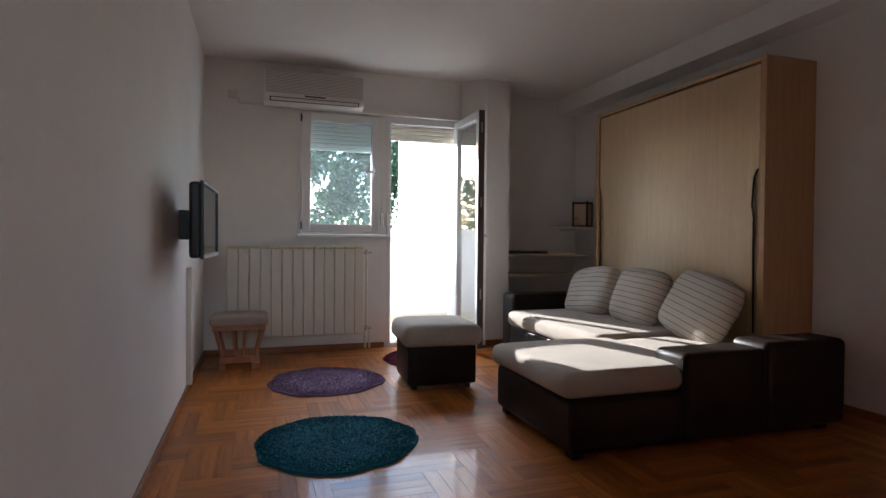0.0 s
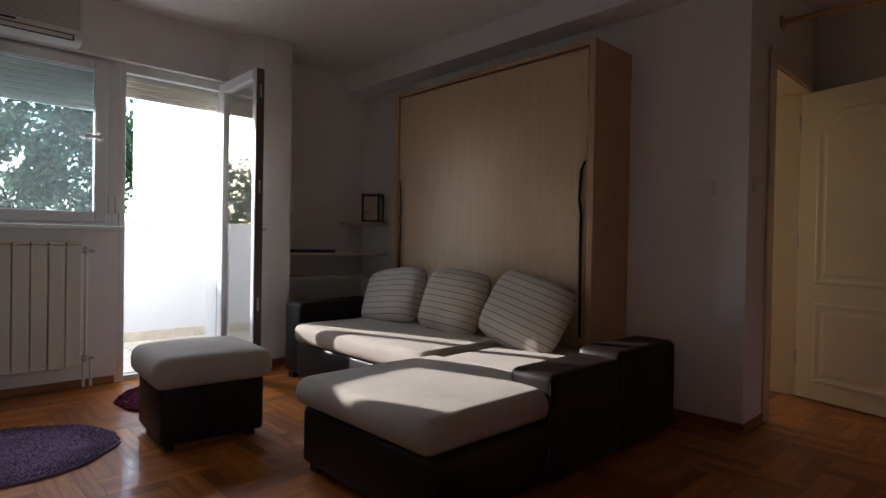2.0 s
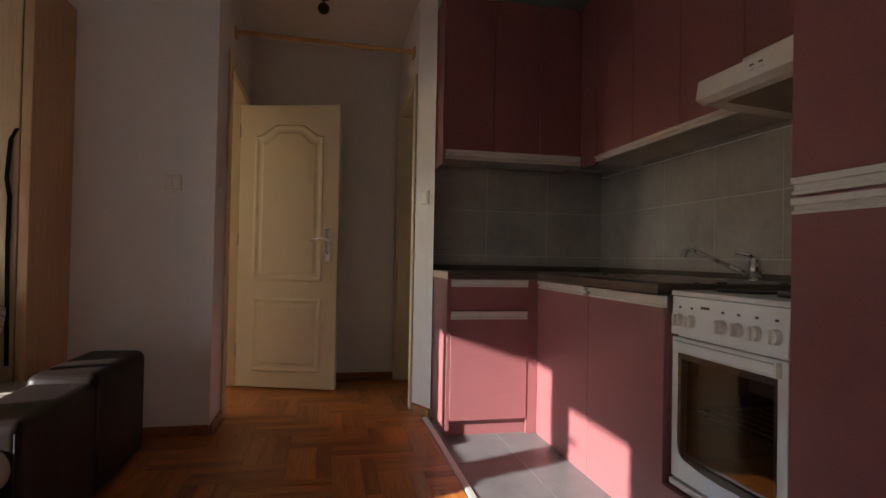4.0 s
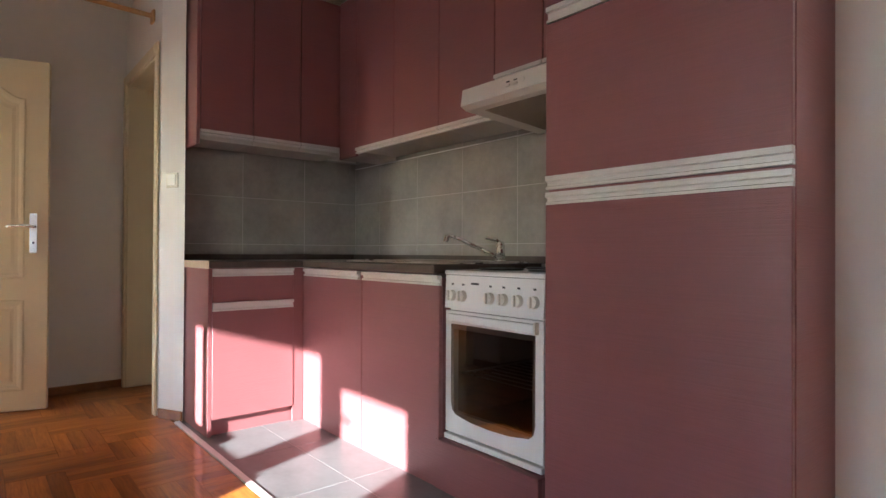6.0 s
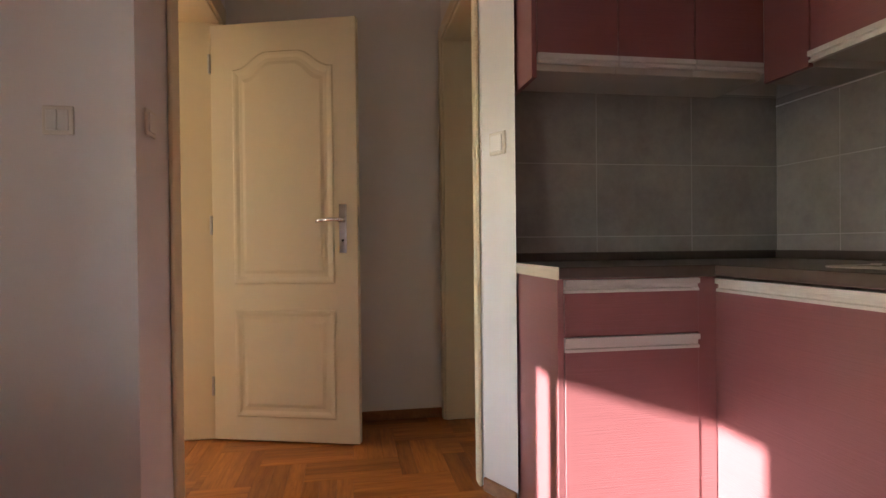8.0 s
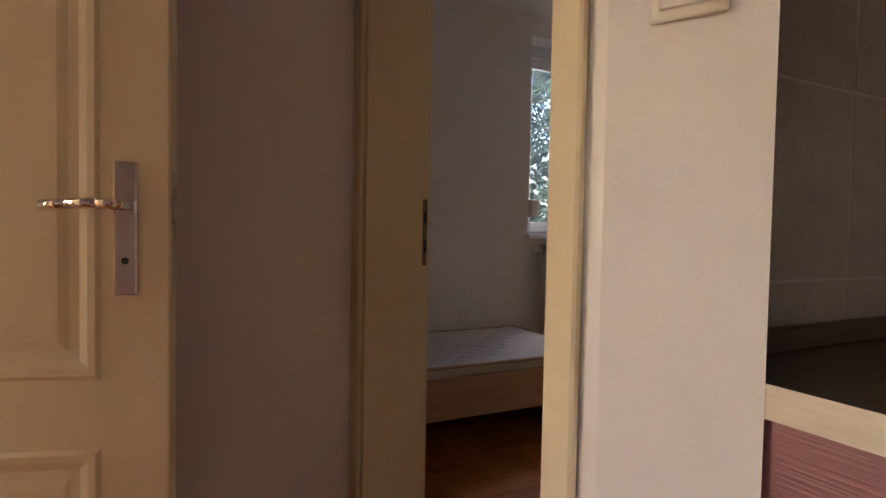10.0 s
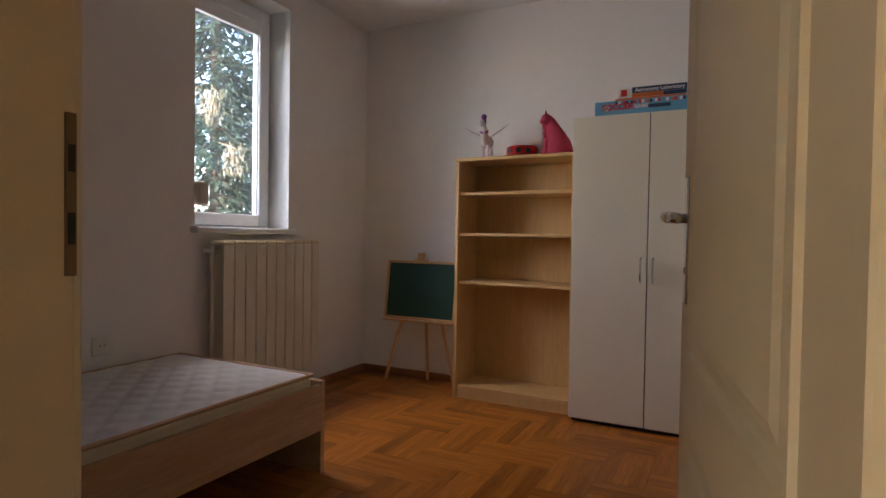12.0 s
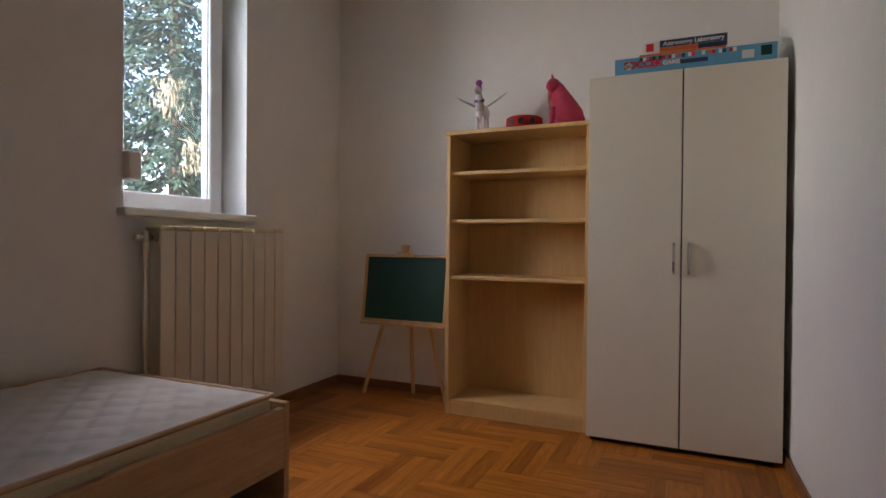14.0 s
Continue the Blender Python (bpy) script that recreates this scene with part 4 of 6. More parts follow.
for y, z0, z1, k in ((2.562, 0.45, 1.47, 1), (4.25, 0.78, 1.47, -1)):
    sb = bmesh.new()
    pts = [(2.846, y, z1), (2.838, y + k * 0.02, z1 - 0.05), (2.835, y + k * 0.03, z1 - 0.22), (2.838, y + k * 0.018, z1 - 0.3), (2.842, y + k * 0.022, (z0 + z1) / 2), (2.843, y + k * 0.014, z0)]
    for p, q in zip(pts, pts[1:]):
        p, q = Vector(p), Vector(q)
        w = Vector((0.003, 0.011, 0))
        sb.faces.new([sb.verts.new(v) for v in (p - w, p + w, q + w, q - w)])
    bmesh.ops.solidify(sb, geom=list(sb.faces), thickness=0.002)
    part("strap", sb, STRAP, fb, "black webbing pull strap")

# shelves in the niche, their depth free of the cabinet
for z, x0, x1, y0, lab in ((1.14, 2.985, 3.245, 4.9, "short pale wooden wall shelf in the niche"), (0.862, 2.243, 3.245, 4.9, "long pale wooden wall shelf in the niche"), (0.655, 2.243, 3.245, 5.0, "long pale wooden wall shelf in the niche"), (0.43, 2.243, 3.245, 4.9, "lowest pale wooden wall shelf in the niche")):
    s = thing("wall_shelf", (x0 + x1) / 2, 5.32, z, label=lab, category="shelf", group="niche shelves")
    part("board", box_bm(x0, x1, y0, 5.3295, z, z + 0.022, bev=0.002), PALEWOOD, s)
    for x in (x0 + 0.08, x1 - 0.12):
        part("bracket", box_bm(x, x + 0.02, y0 + 0.05, 5.3295, z - 0.014, z), ALU, s)
lp = thing("laptop", 2.55, 5.08, 0.884, label="closed black laptop lying on the niche shelf", category="laptop")
part("base", box_bm(2.27, 2.7, 4.93, 5.17, 0.8845, 0.9, bev=0.004), BLACK, lp)
part("lid", box_bm(2.27, 2.7, 4.93, 5.17, 0.9005, 0.91, bev=0.003), DARKGREY, lp)
lt = thing("lantern", label="dark wooden lantern with paper sides on the upper shelf", category="lantern", local=True)
lt.matrix_world = pose(3.138, 5.0, 1.162, 0, 0, 38)
lb = bmesh.new()
for dx in (-0.08, 0.068):
    for dy in (-0.08, 0.068):
        add_box(lb, dx - 0.003, dx + 0.015, dy - 0.003, dy + 0.015, 0.001, 0.265, bev=0.001)
for z in (0.001, 0.237):
    for a in ((-0.068, 0.068, -0.08, -0.068), (-0.068, 0.068, 0.068, 0.08), (-0.08, -0.068, -0.068, 0.068), (0.068, 0.08, -0.068, 0.068)):
        add_box(lb, *a, z, z + 0.018)
part("frame", lb, BLACK, lt)
part("paper_shade", box_bm(-0.072, 0.072, -0.072, 0.072, 0.004, 0.235), PAPER, lt, "cream paper sides")
cb = bmesh.new()
add_tube(cb, [(3.05 + 0.045 * math.cos(a * 0.5), 4.97, 1.212 + 0.045 * math.sin(a * 0.5)) for a in range(14)], 0.003, 6)
solid("cable", cb, BLACK, "coiled black cable on the upper shelf", "cable")

# corner sofa
sf = thing("corner_sofa", 2.1, 3.3, 0, label="corner sofa in dark leather with taupe suede seats and a chaise", category="sofa")


def soft_at(w, d, h, r, bulge, x, y, z, rz=0):
    bm = soft_box(w, d, h, r, bulge)
    bmesh.ops.transform(bm, matrix=pose(x, y, z, 0, 0, rz), verts=bm.verts)
    return bm


part("chaise_base", box_bm(1.26, 2.0, 2.085, 2.925, 0.035, 0.285, bev=0.03, seg=3), LEATHER, sf, "dark leather chaise base", True)
part("seat_base", box_bm(1.99, 2.83, 2.3, 4.3, 0.035, 0.285, bev=0.025, seg=3), LEATHER, sf, "dark leather seat base", True)
part("chaise_cushion", soft_at(0.83, 0.87, 0.118, 0.055, 0.016, 1.64, 2.52, 0.283), SUEDE, sf, "taupe suede chaise cushion", True)
part("seat_cushion", soft_at(0.8, 0.64, 0.105, 0.04, 0.01, 2.44, 2.61, 0.283), SUEDE, sf, "taupe suede seat cushion", True)
part("seat_cushion", soft_at(0.89, 1.36, 0.13, 0.05, 0.006, 2.395, 3.61, 0.283), SUEDE, sf, "taupe suede seat cushion", True)
part("armrest", box_bm(1.87, 2.4, 2.06, 2.295, 0.035, 0.47, bev=0.035, seg=4), LEATHER, sf, "dark leather armrest", True)
part("armrest", box_bm(2.38, 2.95, 2.055, 2.3, 0.035, 0.5, bev=0.04, seg=4), LEATHER, sf, "dark leather armrest", True)
part("armrest", box_bm(2.02, 2.83, 4.3, 4.54, 0.035, 0.545, bev=0.035, seg=4), LEATHER, sf, "dark leather armrest", True)
part("stitching", box_bm(1.866, 1.8695, 2.075, 2.078, 0.06, 0.44), DARKGREY, sf)
for x, y in ((1.32, 2.15), (1.32, 2.87), (2.85, 2.15), (2.06, 4.45), (2.75, 4.45)):
    part("foot", box_bm(x - 0.03, x + 0.03, y - 0.03, y + 0.03, 0.0, 0.04), BLACK, sf)


def pillow(w, h, t):
    """A filled square cushion standing in local x and y, its thickness along z."""
    bm = bmesh.new()
    n = 26
    rows = {}
    for s in (1, -1):
        for i in range(n + 1):
            for j in range(n + 1):
                u, v = 2 * i / n - 1, 2 * j / n - 1
                if s < 0 and (i in (0, n) or j in (0, n)):
                    rows[s, i, j] = rows[1, i, j]
                    continue
                k = max(0.0, (1 - u ** 4) * (1 - v ** 4)) ** 0.6
                pin = 1 - 0.13 * (abs(u) * abs(v)) ** 2.2 - 0.02 * (1 - abs(v)) * abs(u)
                z = s * t / 2 * k * (1 + 0.1 * noise.noise(Vector((u * 2.1 + w * 9, v * 2.1, s))))
                rows[s, i, j] = bm.verts.new((u * w / 2 * pin, v * h / 2 * pin, z))
        for i in range(n):
            for j in range(n):
                f = [rows[s, i, j], rows[s, i + 1, j], rows[s, i + 1, j + 1], rows[s, i, j + 1]]
                bm.faces.new(f if s > 0 else f[::-1])
    return bm


# local z looks towards -x, leaning back on the bed front
for y, w, h, roll, lean, x, z in ((4.02, 0.62, 0.44, 7, 24, 2.62, 0.59), (3.4, 0.56, 0.45, -3, 22, 2.63, 0.6), (2.83, 0.62, 0.47, -13, 26, 2.655, 0.585)):
    ob = tagged(new("cushion", finish(pillow(w, h, 0.17 if roll < -9 else 0.2), "cushion", STRIPE, True)), "cream striped cotton cushion leaning on the sofa", "cushion", "sofa cushions")
    face = Matrix(((0, 0, -1, 0), (-1, 0, 0, 0), (0, 1, 0, 0), (0, 0, 0, 1)))
    ob.matrix_world = Matrix.Translation((x, y, z)) @ Matrix.Rotation(radians(lean), 4, "Y") @ face @ Matrix.Rotation(radians(roll), 4, "Z")

# pouf
pf = thing("pouf", 1.12, 3.7, 0, rz=-4, label="dark leather pouf with a taupe suede top cushion", category="pouf", local=True)
part("body", box_bm(-0.24, 0.24, -0.235, 0.235, 0.03, 0.3, bev=0.02, seg=3), LEATHER, pf, "dark leather body", True)
part("top_cushion", soft_box(0.56, 0.55, 0.14, 0.055, 0.02), SUEDE, pf, "taupe suede cushion", True).location.z = 0.29
for sx in (-1, 1):
    for sy in (-1, 1):
        part("foot", cyl_bm((sx * 0.19, sy * 0.19, 0), (sx * 0.19, sy * 0.19, 0.035), 0.02), BLACK, pf)


def rug(name, x, y, r, material, label, seed):
    """A round shaggy rug of many short tufts."""
    rng = random.Random(seed)
    t = thing(name, x, y, 0, label=label, category="rug", group="round rugs")
    bm = bmesh.new()
    n = 64
    rim = [r * (1 + 0.02 * math.sin(3 * a * 6.283 / n + seed) + 0.014 * math.sin(7 * a * 6.283 / n + 2 * seed) + 0.01 * math.sin(11 * a * 6.283 / n) + 0.009 * rng.uniform(-1, 1)) for a in range(n)]
    loops = []
    for k, z in ((1.0, 0.001), (0.985, 0.012), (0.6, 0.015), (0.25, 0.015)):
        loops.append([(x + rim[a] * k * math.cos(a * 6.283185 / n), y + rim[a] * k * math.sin(a * 6.283185 / n), z) for a in range(n)])
    add_loft(bm, loops)
    part("backing", bm, material, t)
    vs, fs = [], []
    for i in range(15000):
        a, q = rng.uniform(0, 6.283), math.sqrt(rng.random())
        R = rim[int(a / 6.2832 * n) % n] * q * 1.005
        px, py = x + R * math.cos(a), y + R * math.sin(a)
        h, d = rng.uniform(0.004, 0.01), rng.uniform(0, 6.283)
        ux, uy = math.cos(d) * 0.0035, math.sin(d) * 0.0035
        lx, ly = rng.uniform(-0.009, 0.009), rng.uniform(-0.009, 0.009)
        b0 = 0.006 if q > 0.97 else 0.012
        k = len(vs)
        vs += [(px - ux, py - uy, b0), (px + ux, py + uy, b0), (px + lx, py + ly, b0 + h)]
        fs.append((k, k + 1, k + 2))
    me = bpy.data.meshes.new("pile")
    me.from_pydata(vs, [], fs)
    me.materials.append(material)
    o = new("tufting", me)
    o.parent = t
    o.matrix_parent_inverse = BASES[t.name].inverted()
    tagged(o, kind="stuff")
    return t


rug("round_rug", 0.29, 2.67, 0.4, RUG_TEAL, "round shaggy teal rug on the parquet", 1)
rug("round_rug", 0.375, 3.9, 0.4, RUG_PURPLE, "round shaggy purple rug on the parquet", 2)
rug("round_rug", 1.29, 4.45, 0.375, RUG_RED, "round shaggy magenta rug by the balcony door", 3)

# gliding footstool
gs = thing("gliding_footstool", -0.23, 4.62, 0, label="red-stained pine gliding footstool with a beige seat cushion", category="footstool")
part("seat_cushion", soft_at(0.43, 0.36, 0.07, 0.025, 0.02, -0.225, 4.62, 0.335), BEIGE, gs, "beige fabric cushion", True)
fr = bmesh.new()
add_box(fr, -0.42, -0.03, 4.46, 4.485, 0.3, 0.335, bev=0.003)
add_box(fr, -0.42, -0.03, 4.755, 4.78, 0.3, 0.335, bev=0.003)
add_box(fr, -0.42, -0.395, 4.485, 4.755, 0.3, 0.335, bev=0.003)
add_box(fr, -0.055, -0.03, 4.485, 4.755, 0.3, 0.335, bev=0.003)
part("seat_frame", fr, REDPINE, gs)
for y in (4.475, 4.765):
    for x0, x1 in ((-0.4, -0.345), (-0.05, -0.105), (-0.27, -0.25), (-0.18, -0.2)):
        part("upright", cyl_bm((x0, y, 0.31), (x1, y, 0.09), 0.013, 0.012, 4), REDPINE, gs)
    part("base_rail", box_bm(-0.37, -0.08, y - 0.015, y + 0.015, 0.05, 0.1, bev=0.003), REDPINE, gs)
for x in (-0.345, -0.105):
    part("foot", box_bm(x - 0.03, x + 0.03, 4.43, 4.81, 0.0, 0.05, bev=0.008, seg=2), REDPINE, gs)

# ---- hallway ----
rod = thing("curtain_rod", 3.75, 1.27, 2.29, label="plain wooden rod across the hallway under the ceiling", category="rod")
part("rod", cyl_bm((3.75, YH0 + 0.001, 2.29), (3.75, YH1 - 0.001, 2.315), 0.014), PINE, rod)
for y0, y1, z in ((YH0 + 0.0005, YH0 + 0.014, 2.29), (YH1 - 0.014, YH1 - 0.0005, 2.315)):
    part("end_block", box_bm(3.715, 3.785, y0, y1, z - 0.04, z + 0.03, bev=0.003), PINE, rod)
sp = thing("ceiling_spotlight", 3.67, 1.3, H, label="small black spotlight on the hallway ceiling", category="spotlight")
part("base", cyl_bm((3.67, 1.3, H - 0.015), (3.67, 1.3, H - 0.0005), 0.04, n=20), BLACK, sp)
part("arm", cyl_bm((3.67, 1.3, H - 0.05), (3.67, 1.3, H - 0.015), 0.008), BLACK, sp)
hb = bmesh.new()
add_cyl(hb, (3.71, 1.3, H - 0.05), (3.62, 1.3, H - 0.1), 0.024, 0.036, 18)
part("head", hb, BLACK, sp, "black conical lamp head")
part("lens", cyl_bm((3.6205, 1.3, H - 0.0995), (3.615, 1.3, H - 0.1025), 0.03, n=18), SCREEN, sp)

# ---- kitchen ----


def strip(parent, axis, u0, u1, front, s, z0, z1):
    """A full-width aluminium grip profile along the edge of a front."""
    bm = bmesh.new()
    prof = [(0.0, z0), (0.0, z1), (0.021, z1), (0.021, z1 - 0.016), (0.009, z1 - 0.018), (0.009, z0 + 0.011), (0.017, z0 + 0.008), (0.017, z0)]
    ends = [[bm.verts.new((u, front + s * d, z) if axis == "x" else (front + s * d, u, z)) for d, z in prof] for u in (u0, u1)]
    for e in ends:
        bm.faces.new(e)
    for i in range(8):
        bm.faces.new((ends[0][i], ends[0][(i + 1) % 8], ends[1][(i + 1) % 8], ends[1][i]))
    return part("handle", bm, ALU, parent, "aluminium grip profile")


FA, FB = 3.02, 0.11
d1 = thing("drawer_unit", 3.27, 0.37, 0, label="mauve drawer base cabinet with aluminium grip strips", category="kitchen cabinet")
part("body", box_bm(FA + 0.02, KX - 0.001, 0.135, 0.598, 0.09, 0.835), MAUVE, d1)
part("side_panel", box_bm(FA + 0.002, KX - 0.001, 0.6, 0.619, 0.0, 0.835, bev=0.001), MAUVE, d1)
part("drawer_front", box_bm(FA, FA + 0.018, 0.172, 0.598, 0.668, 0.795, bev=0.0015), MAUVE, d1)
part("door", box_bm(FA, FA + 0.018, 0.172, 0.598, 0.085, 0.622, bev=0.0015), MAUVE, d1)
part("filler", box_bm(FA + 0.004, FA + 0.02, FB + 0.001, 0.1705, 0.0, 0.835), MAUVE, d1)
part("plinth", box_bm(FA + 0.035, FA + 0.05, 0.16, 0.598, 0.0, 0.085), MAUVE, d1)
strip(d1, "y", 0.172, 0.598, FA + 0.012, -1, 0.795, 0.833)
strip(d1, "y", 0.172, 0.598, FA + 0.012, -1, 0.622, 0.664)
d2 = thing("sink_unit", 2.43, -0.2, 0, label="mauve two-door sink base cabinet with aluminium grip strips", category="kitchen cabinet")
part("body", box_bm(1.854, KX - 0.01, KY + 0.001, FB - 0.02, 0.09, 0.82), MAUVE, d2)
for x0, x1 in ((2.424, 3.022), (1.853, 2.418)):
    dd = part("door", box_bm(x0, x1, FB - 0.018, FB, 0.0, 0.79, bev=0.0015), MAUVE, d2)
    strip(d2, "x", x0 + (0.03 if x1 > 2.9 else 0), x1 - 0.004, FB - 0.012, 1, 0.79, 0.83)
ck = thing("stove_plinth", 1.6, 0.1, 0, label="mauve drawer front under the cooker", category="kitchen cabinet")
part("front", box_bm(1.345, 1.868, FB - 0.02, FB + 0.004, 0.0, 0.192, bev=0.0015), MAUVE, ck)
part("box", box_bm(1.345, 1.868, KY + 0.01, FB - 0.022, 0.0, 0.192), MAUVE, ck)
wt = thing("worktop", 2.6, 0, 0.84, label="dark brown worktop with a pale end strip and upstand", category="worktop")
wb = bmesh.new()
add_box(wb, FA - 0.025, KX - 0.001, FB + 0.02, 0.624, 0.838, 0.872, bev=0.003)
add_box(wb, 1.86, KX - 0.001, KY + 0.001, FB + 0.0195, 0.838, 0.872, bev=0.003)
part("board", wb, WORKTOP, wt)
part("end_strip", box_bm(FA - 0.026, KX - 0.05, 0.6245, 0.6265, 0.836, 0.873), PALEWOOD, wt, "pale edge strip")
ub = bmesh.new()
add_box(ub, KX - 0.028, KX - 0.012, KY + 0.03, 0.62, 0.8725, 0.905, bev=0.003)
add_box(ub, 1.36, KX - 0.012, KY + 0.012, KY + 0.0285, 0.8725, 0.905, bev=0.003)
part("upstand", ub, WORKTOP, wt)
sk = thing("sink", 2.25, -0.2, 0.872, label="steel inset sink with a ribbed drainer", category="sink")
sb = bmesh.new()
add_box(sb, 1.9, 2.72, KY + 0.06, 0.02, 0.873, 0.879, bev=0.002)
part("rim", sb, STEEL, sk)
for i in range(8):
    part("drainer_rib", box_bm(2.4, 2.68, -0.4 + i * 0.045, -0.385 + i * 0.045, 0.879, 0.884, bev=0.002), STEEL, sk)
bb = bmesh.new()
add_loft(bb, [[(2.14 + a * math.cos(k * 0.2618), -0.2 + a * math.sin(k * 0.2618), z) for k in range(24)] for a, z in ((0.19, 0.8795), (0.185, 0.884), (0.17, 0.882), (0.165, 0.8797), (0.05, 0.8796))])
part("bowl_rim", bb, STEEL, sk, "round bowl rim")
fc = thing("kitchen_tap", 1.965, -0.345, 0.879, label="chrome mixer tap with a long swivel spout", category="tap")
tb = bmesh.new()
add_cyl(tb, (1.965, -0.345, 0.8795), (1.965, -0.345, 0.888), 0.028, 0.026, 20)
add_cyl(tb, (1.965, -0.345, 0.888), (1.965, -0.345, 0.955), 0.021, 0.021, 20)
bmesh.ops.create_uvsphere(tb, u_segments=16, v_segments=8, radius=0.0212, matrix=Matrix.Translation((1.965, -0.345, 0.955)))
part("body", tb, CHROME, fc, smooth=True)
part("spout", add_tube(bmesh.new(), [(1.97, -0.34, 0.9), (2.02, -0.278, 0.936), (2.095, -0.188, 0.99), (2.112, -0.17, 0.997), (2.124, -0.157, 0.992)], 0.0095, 10), CHROME, fc, smooth=True)
part("aerator", cyl_bm((2.122, -0.159, 1.0), (2.127, -0.153, 0.97), 0.0125), CHROME, fc)
part("lever", add_tube(bmesh.new(), [(1.965, -0.345, 0.962), (1.975, -0.33, 0.98), (2.01, -0.295, 0.988)], 0.0075, 8), CHROME, fc)

# cooker
co = thing("cooker", 1.6, -0.2, 0.192, label="white freestanding electric cooker with a dark oven window", category="cooker")
ob_ = bmesh.new()
for x0, x1, y0, y1, z0, z1 in ((1.35, 1.385, KY + 0.02, 0.055, 0.193, 0.835), (1.813, 1.848, KY + 0.02, 0.055, 0.193, 0.835), (1.385, 1.813, KY + 0.02, KY + 0.06, 0.193, 0.835), (1.385, 1.813, KY + 0.06, 0.055, 0.193, 0.275), (1.385, 1.813, KY + 0.06, 0.055, 0.66, 0.835)):
    add_box(ob_, x0, x1, y0, y1, z0, z1)
part("body", ob_, ENAMEL, co)
ov = bmesh.new()
for x0, x1, y0, y1, z0, z1 in ((1.386, 1.39, KY + 0.07, 0.054, 0.28, 0.655), (1.808, 1.812, KY + 0.07, 0.054, 0.28, 0.655), (1.39, 1.808, KY + 0.062, KY + 0.07, 0.28, 0.655), (1.386, 1.812, KY + 0.07, 0.054, 0.276, 0.28), (1.386, 1.812, KY + 0.07, 0.054, 0.655, 0.659)):
    add_box(ov, x0, x1, y0, y1, z0, z1)
part("oven_lining", ov, OVENBROWN, co, "dark brown enamelled oven interior")
rk = bmesh.new()
for x in (1.4, 1.798):
    add_cyl(rk, (x, -0.4, 0.45), (x, 0.04, 0.45), 0.004, n=6)
for i in range(10):
    add_cyl(rk, (1.392, 0.036 - i * 0.047, 0.45), (1.806, 0.036 - i * 0.047, 0.45), 0.0028, n=6)
part("oven_rack", rk, STEEL, co, "steel oven rack")
part("hob", box_bm(1.347, 1.851, KY + 0.02, 0.085, 0.835, 0.852, bev=0.005, seg=2), ENAMEL, co)
for x, y, r in ((1.48, -0.1, 0.075), (1.72, -0.1, 0.09), (1.48, -0.36, 0.09), (1.72, -0.36, 0.075)):
    part("hotplate", cyl_bm((x, y, 0.852), (x, y, 0.86), r, n=28), BLACK, co)
pb = bmesh.new()
prism_pts = [(0.055, 0.705), (0.085, 0.705), (0.078, 0.833), (0.055, 0.833)]
lo = [pb.verts.new((1.35, y, z)) for y, z in prism_pts]
hi = [pb.verts.new((1.848, y, z)) for y, z in prism_pts]
pb.faces.new(lo)
pb.faces.new(hi)
for i in range(4):
    pb.faces.new((lo[i], lo[(i + 1) % 4], hi[(i + 1) % 4], hi[i]))
cp = part("control_panel", pb, ENAMEL, co)
for x in (1.805, 1.745, 1.598, 1.532, 1.462, 1.39):
    kb = bmesh.new()
    add_cyl(kb, (x, 0.082, 0.755), (x, 0.1, 0.756), 0.022, 0.02, 22)
    add_box(kb, x - 0.004, x + 0.004, 0.1, 0.112, 0.737, 0.775, bev=0.002)
    kn = part("knob", kb, PLASTIC, cp)
    part("mark", box_bm(x - 0.006, x + 0.006, 0.0805, 0.0818, 0.795, 0.802), DARKGREY, cp)
part("badge", box_bm(1.66, 1.7, 0.0802, 0.0815, 0.8, 0.808), DARKGREY, cp)
odb = bmesh.new()
for x0, x1, z0, z1 in ((1.352, 1.4, 0.225, 0.695), (1.798, 1.846, 0.225, 0.695), (1.4, 1.798, 0.225, 0.305), (1.4, 1.798, 0.625, 0.695)):
    add_box(odb, x0, x1, 0.056, 0.08, z0, z1)
od = part("oven_door", odb, ENAMEL, co)
gb = bmesh.new()
gp = [(1.387, 0.645), (1.811, 0.645), (1.811, 0.345), (1.804, 0.315), (1.785, 0.298), (1.7, 0.285), (1.6, 0.281), (1.5, 0.285), (1.413, 0.298), (1.394, 0.315), (1.387, 0.345)]
add_loft(gb, [[(x, 0.0795, z) for x, z in gp], [(x, 0.0825, z) for x, z in gp]])
part("oven_window", gb, OVENGLASS, od, "dark curved oven window")
part("door_grip", box_bm(1.38, 1.818, 0.081, 0.1, 0.655, 0.685, bev=0.004, seg=2), ENAMEL, od)
part("grip_end", box_bm(1.372, 1.379, 0.081, 0.1, 0.65, 0.69), RAD, od)
part("lower_trim", box_bm(1.352, 1.846, 0.06, 0.09, 0.197, 0.218, bev=0.003), ENAMEL, co)

# tall cabinet
tc = thing("tall_cabinet", 0.98, -0.2, 0, label="tall mauve kitchen cabinet with aluminium grip strips", category="kitchen cabinet")
part("body", box_bm(0.622, 1.341, KY + 0.001, 0.07, 0.0, 2.4), MAUVE, tc)
for z0, z1 in ((0.06, 1.075), (1.168, 1.66), (1.72, 2.4)):
    part("door", box_bm(0.624, 1.339, 0.072, 0.09, z0, z1, bev=0.002), MAUVE, tc)
for z0, z1 in ((1.075, 1.115), (1.125, 1.168), (1.665, 1.715)):
    strip(tc, "x", 0.624, 1.339, 0.072, 1, z0, z1)

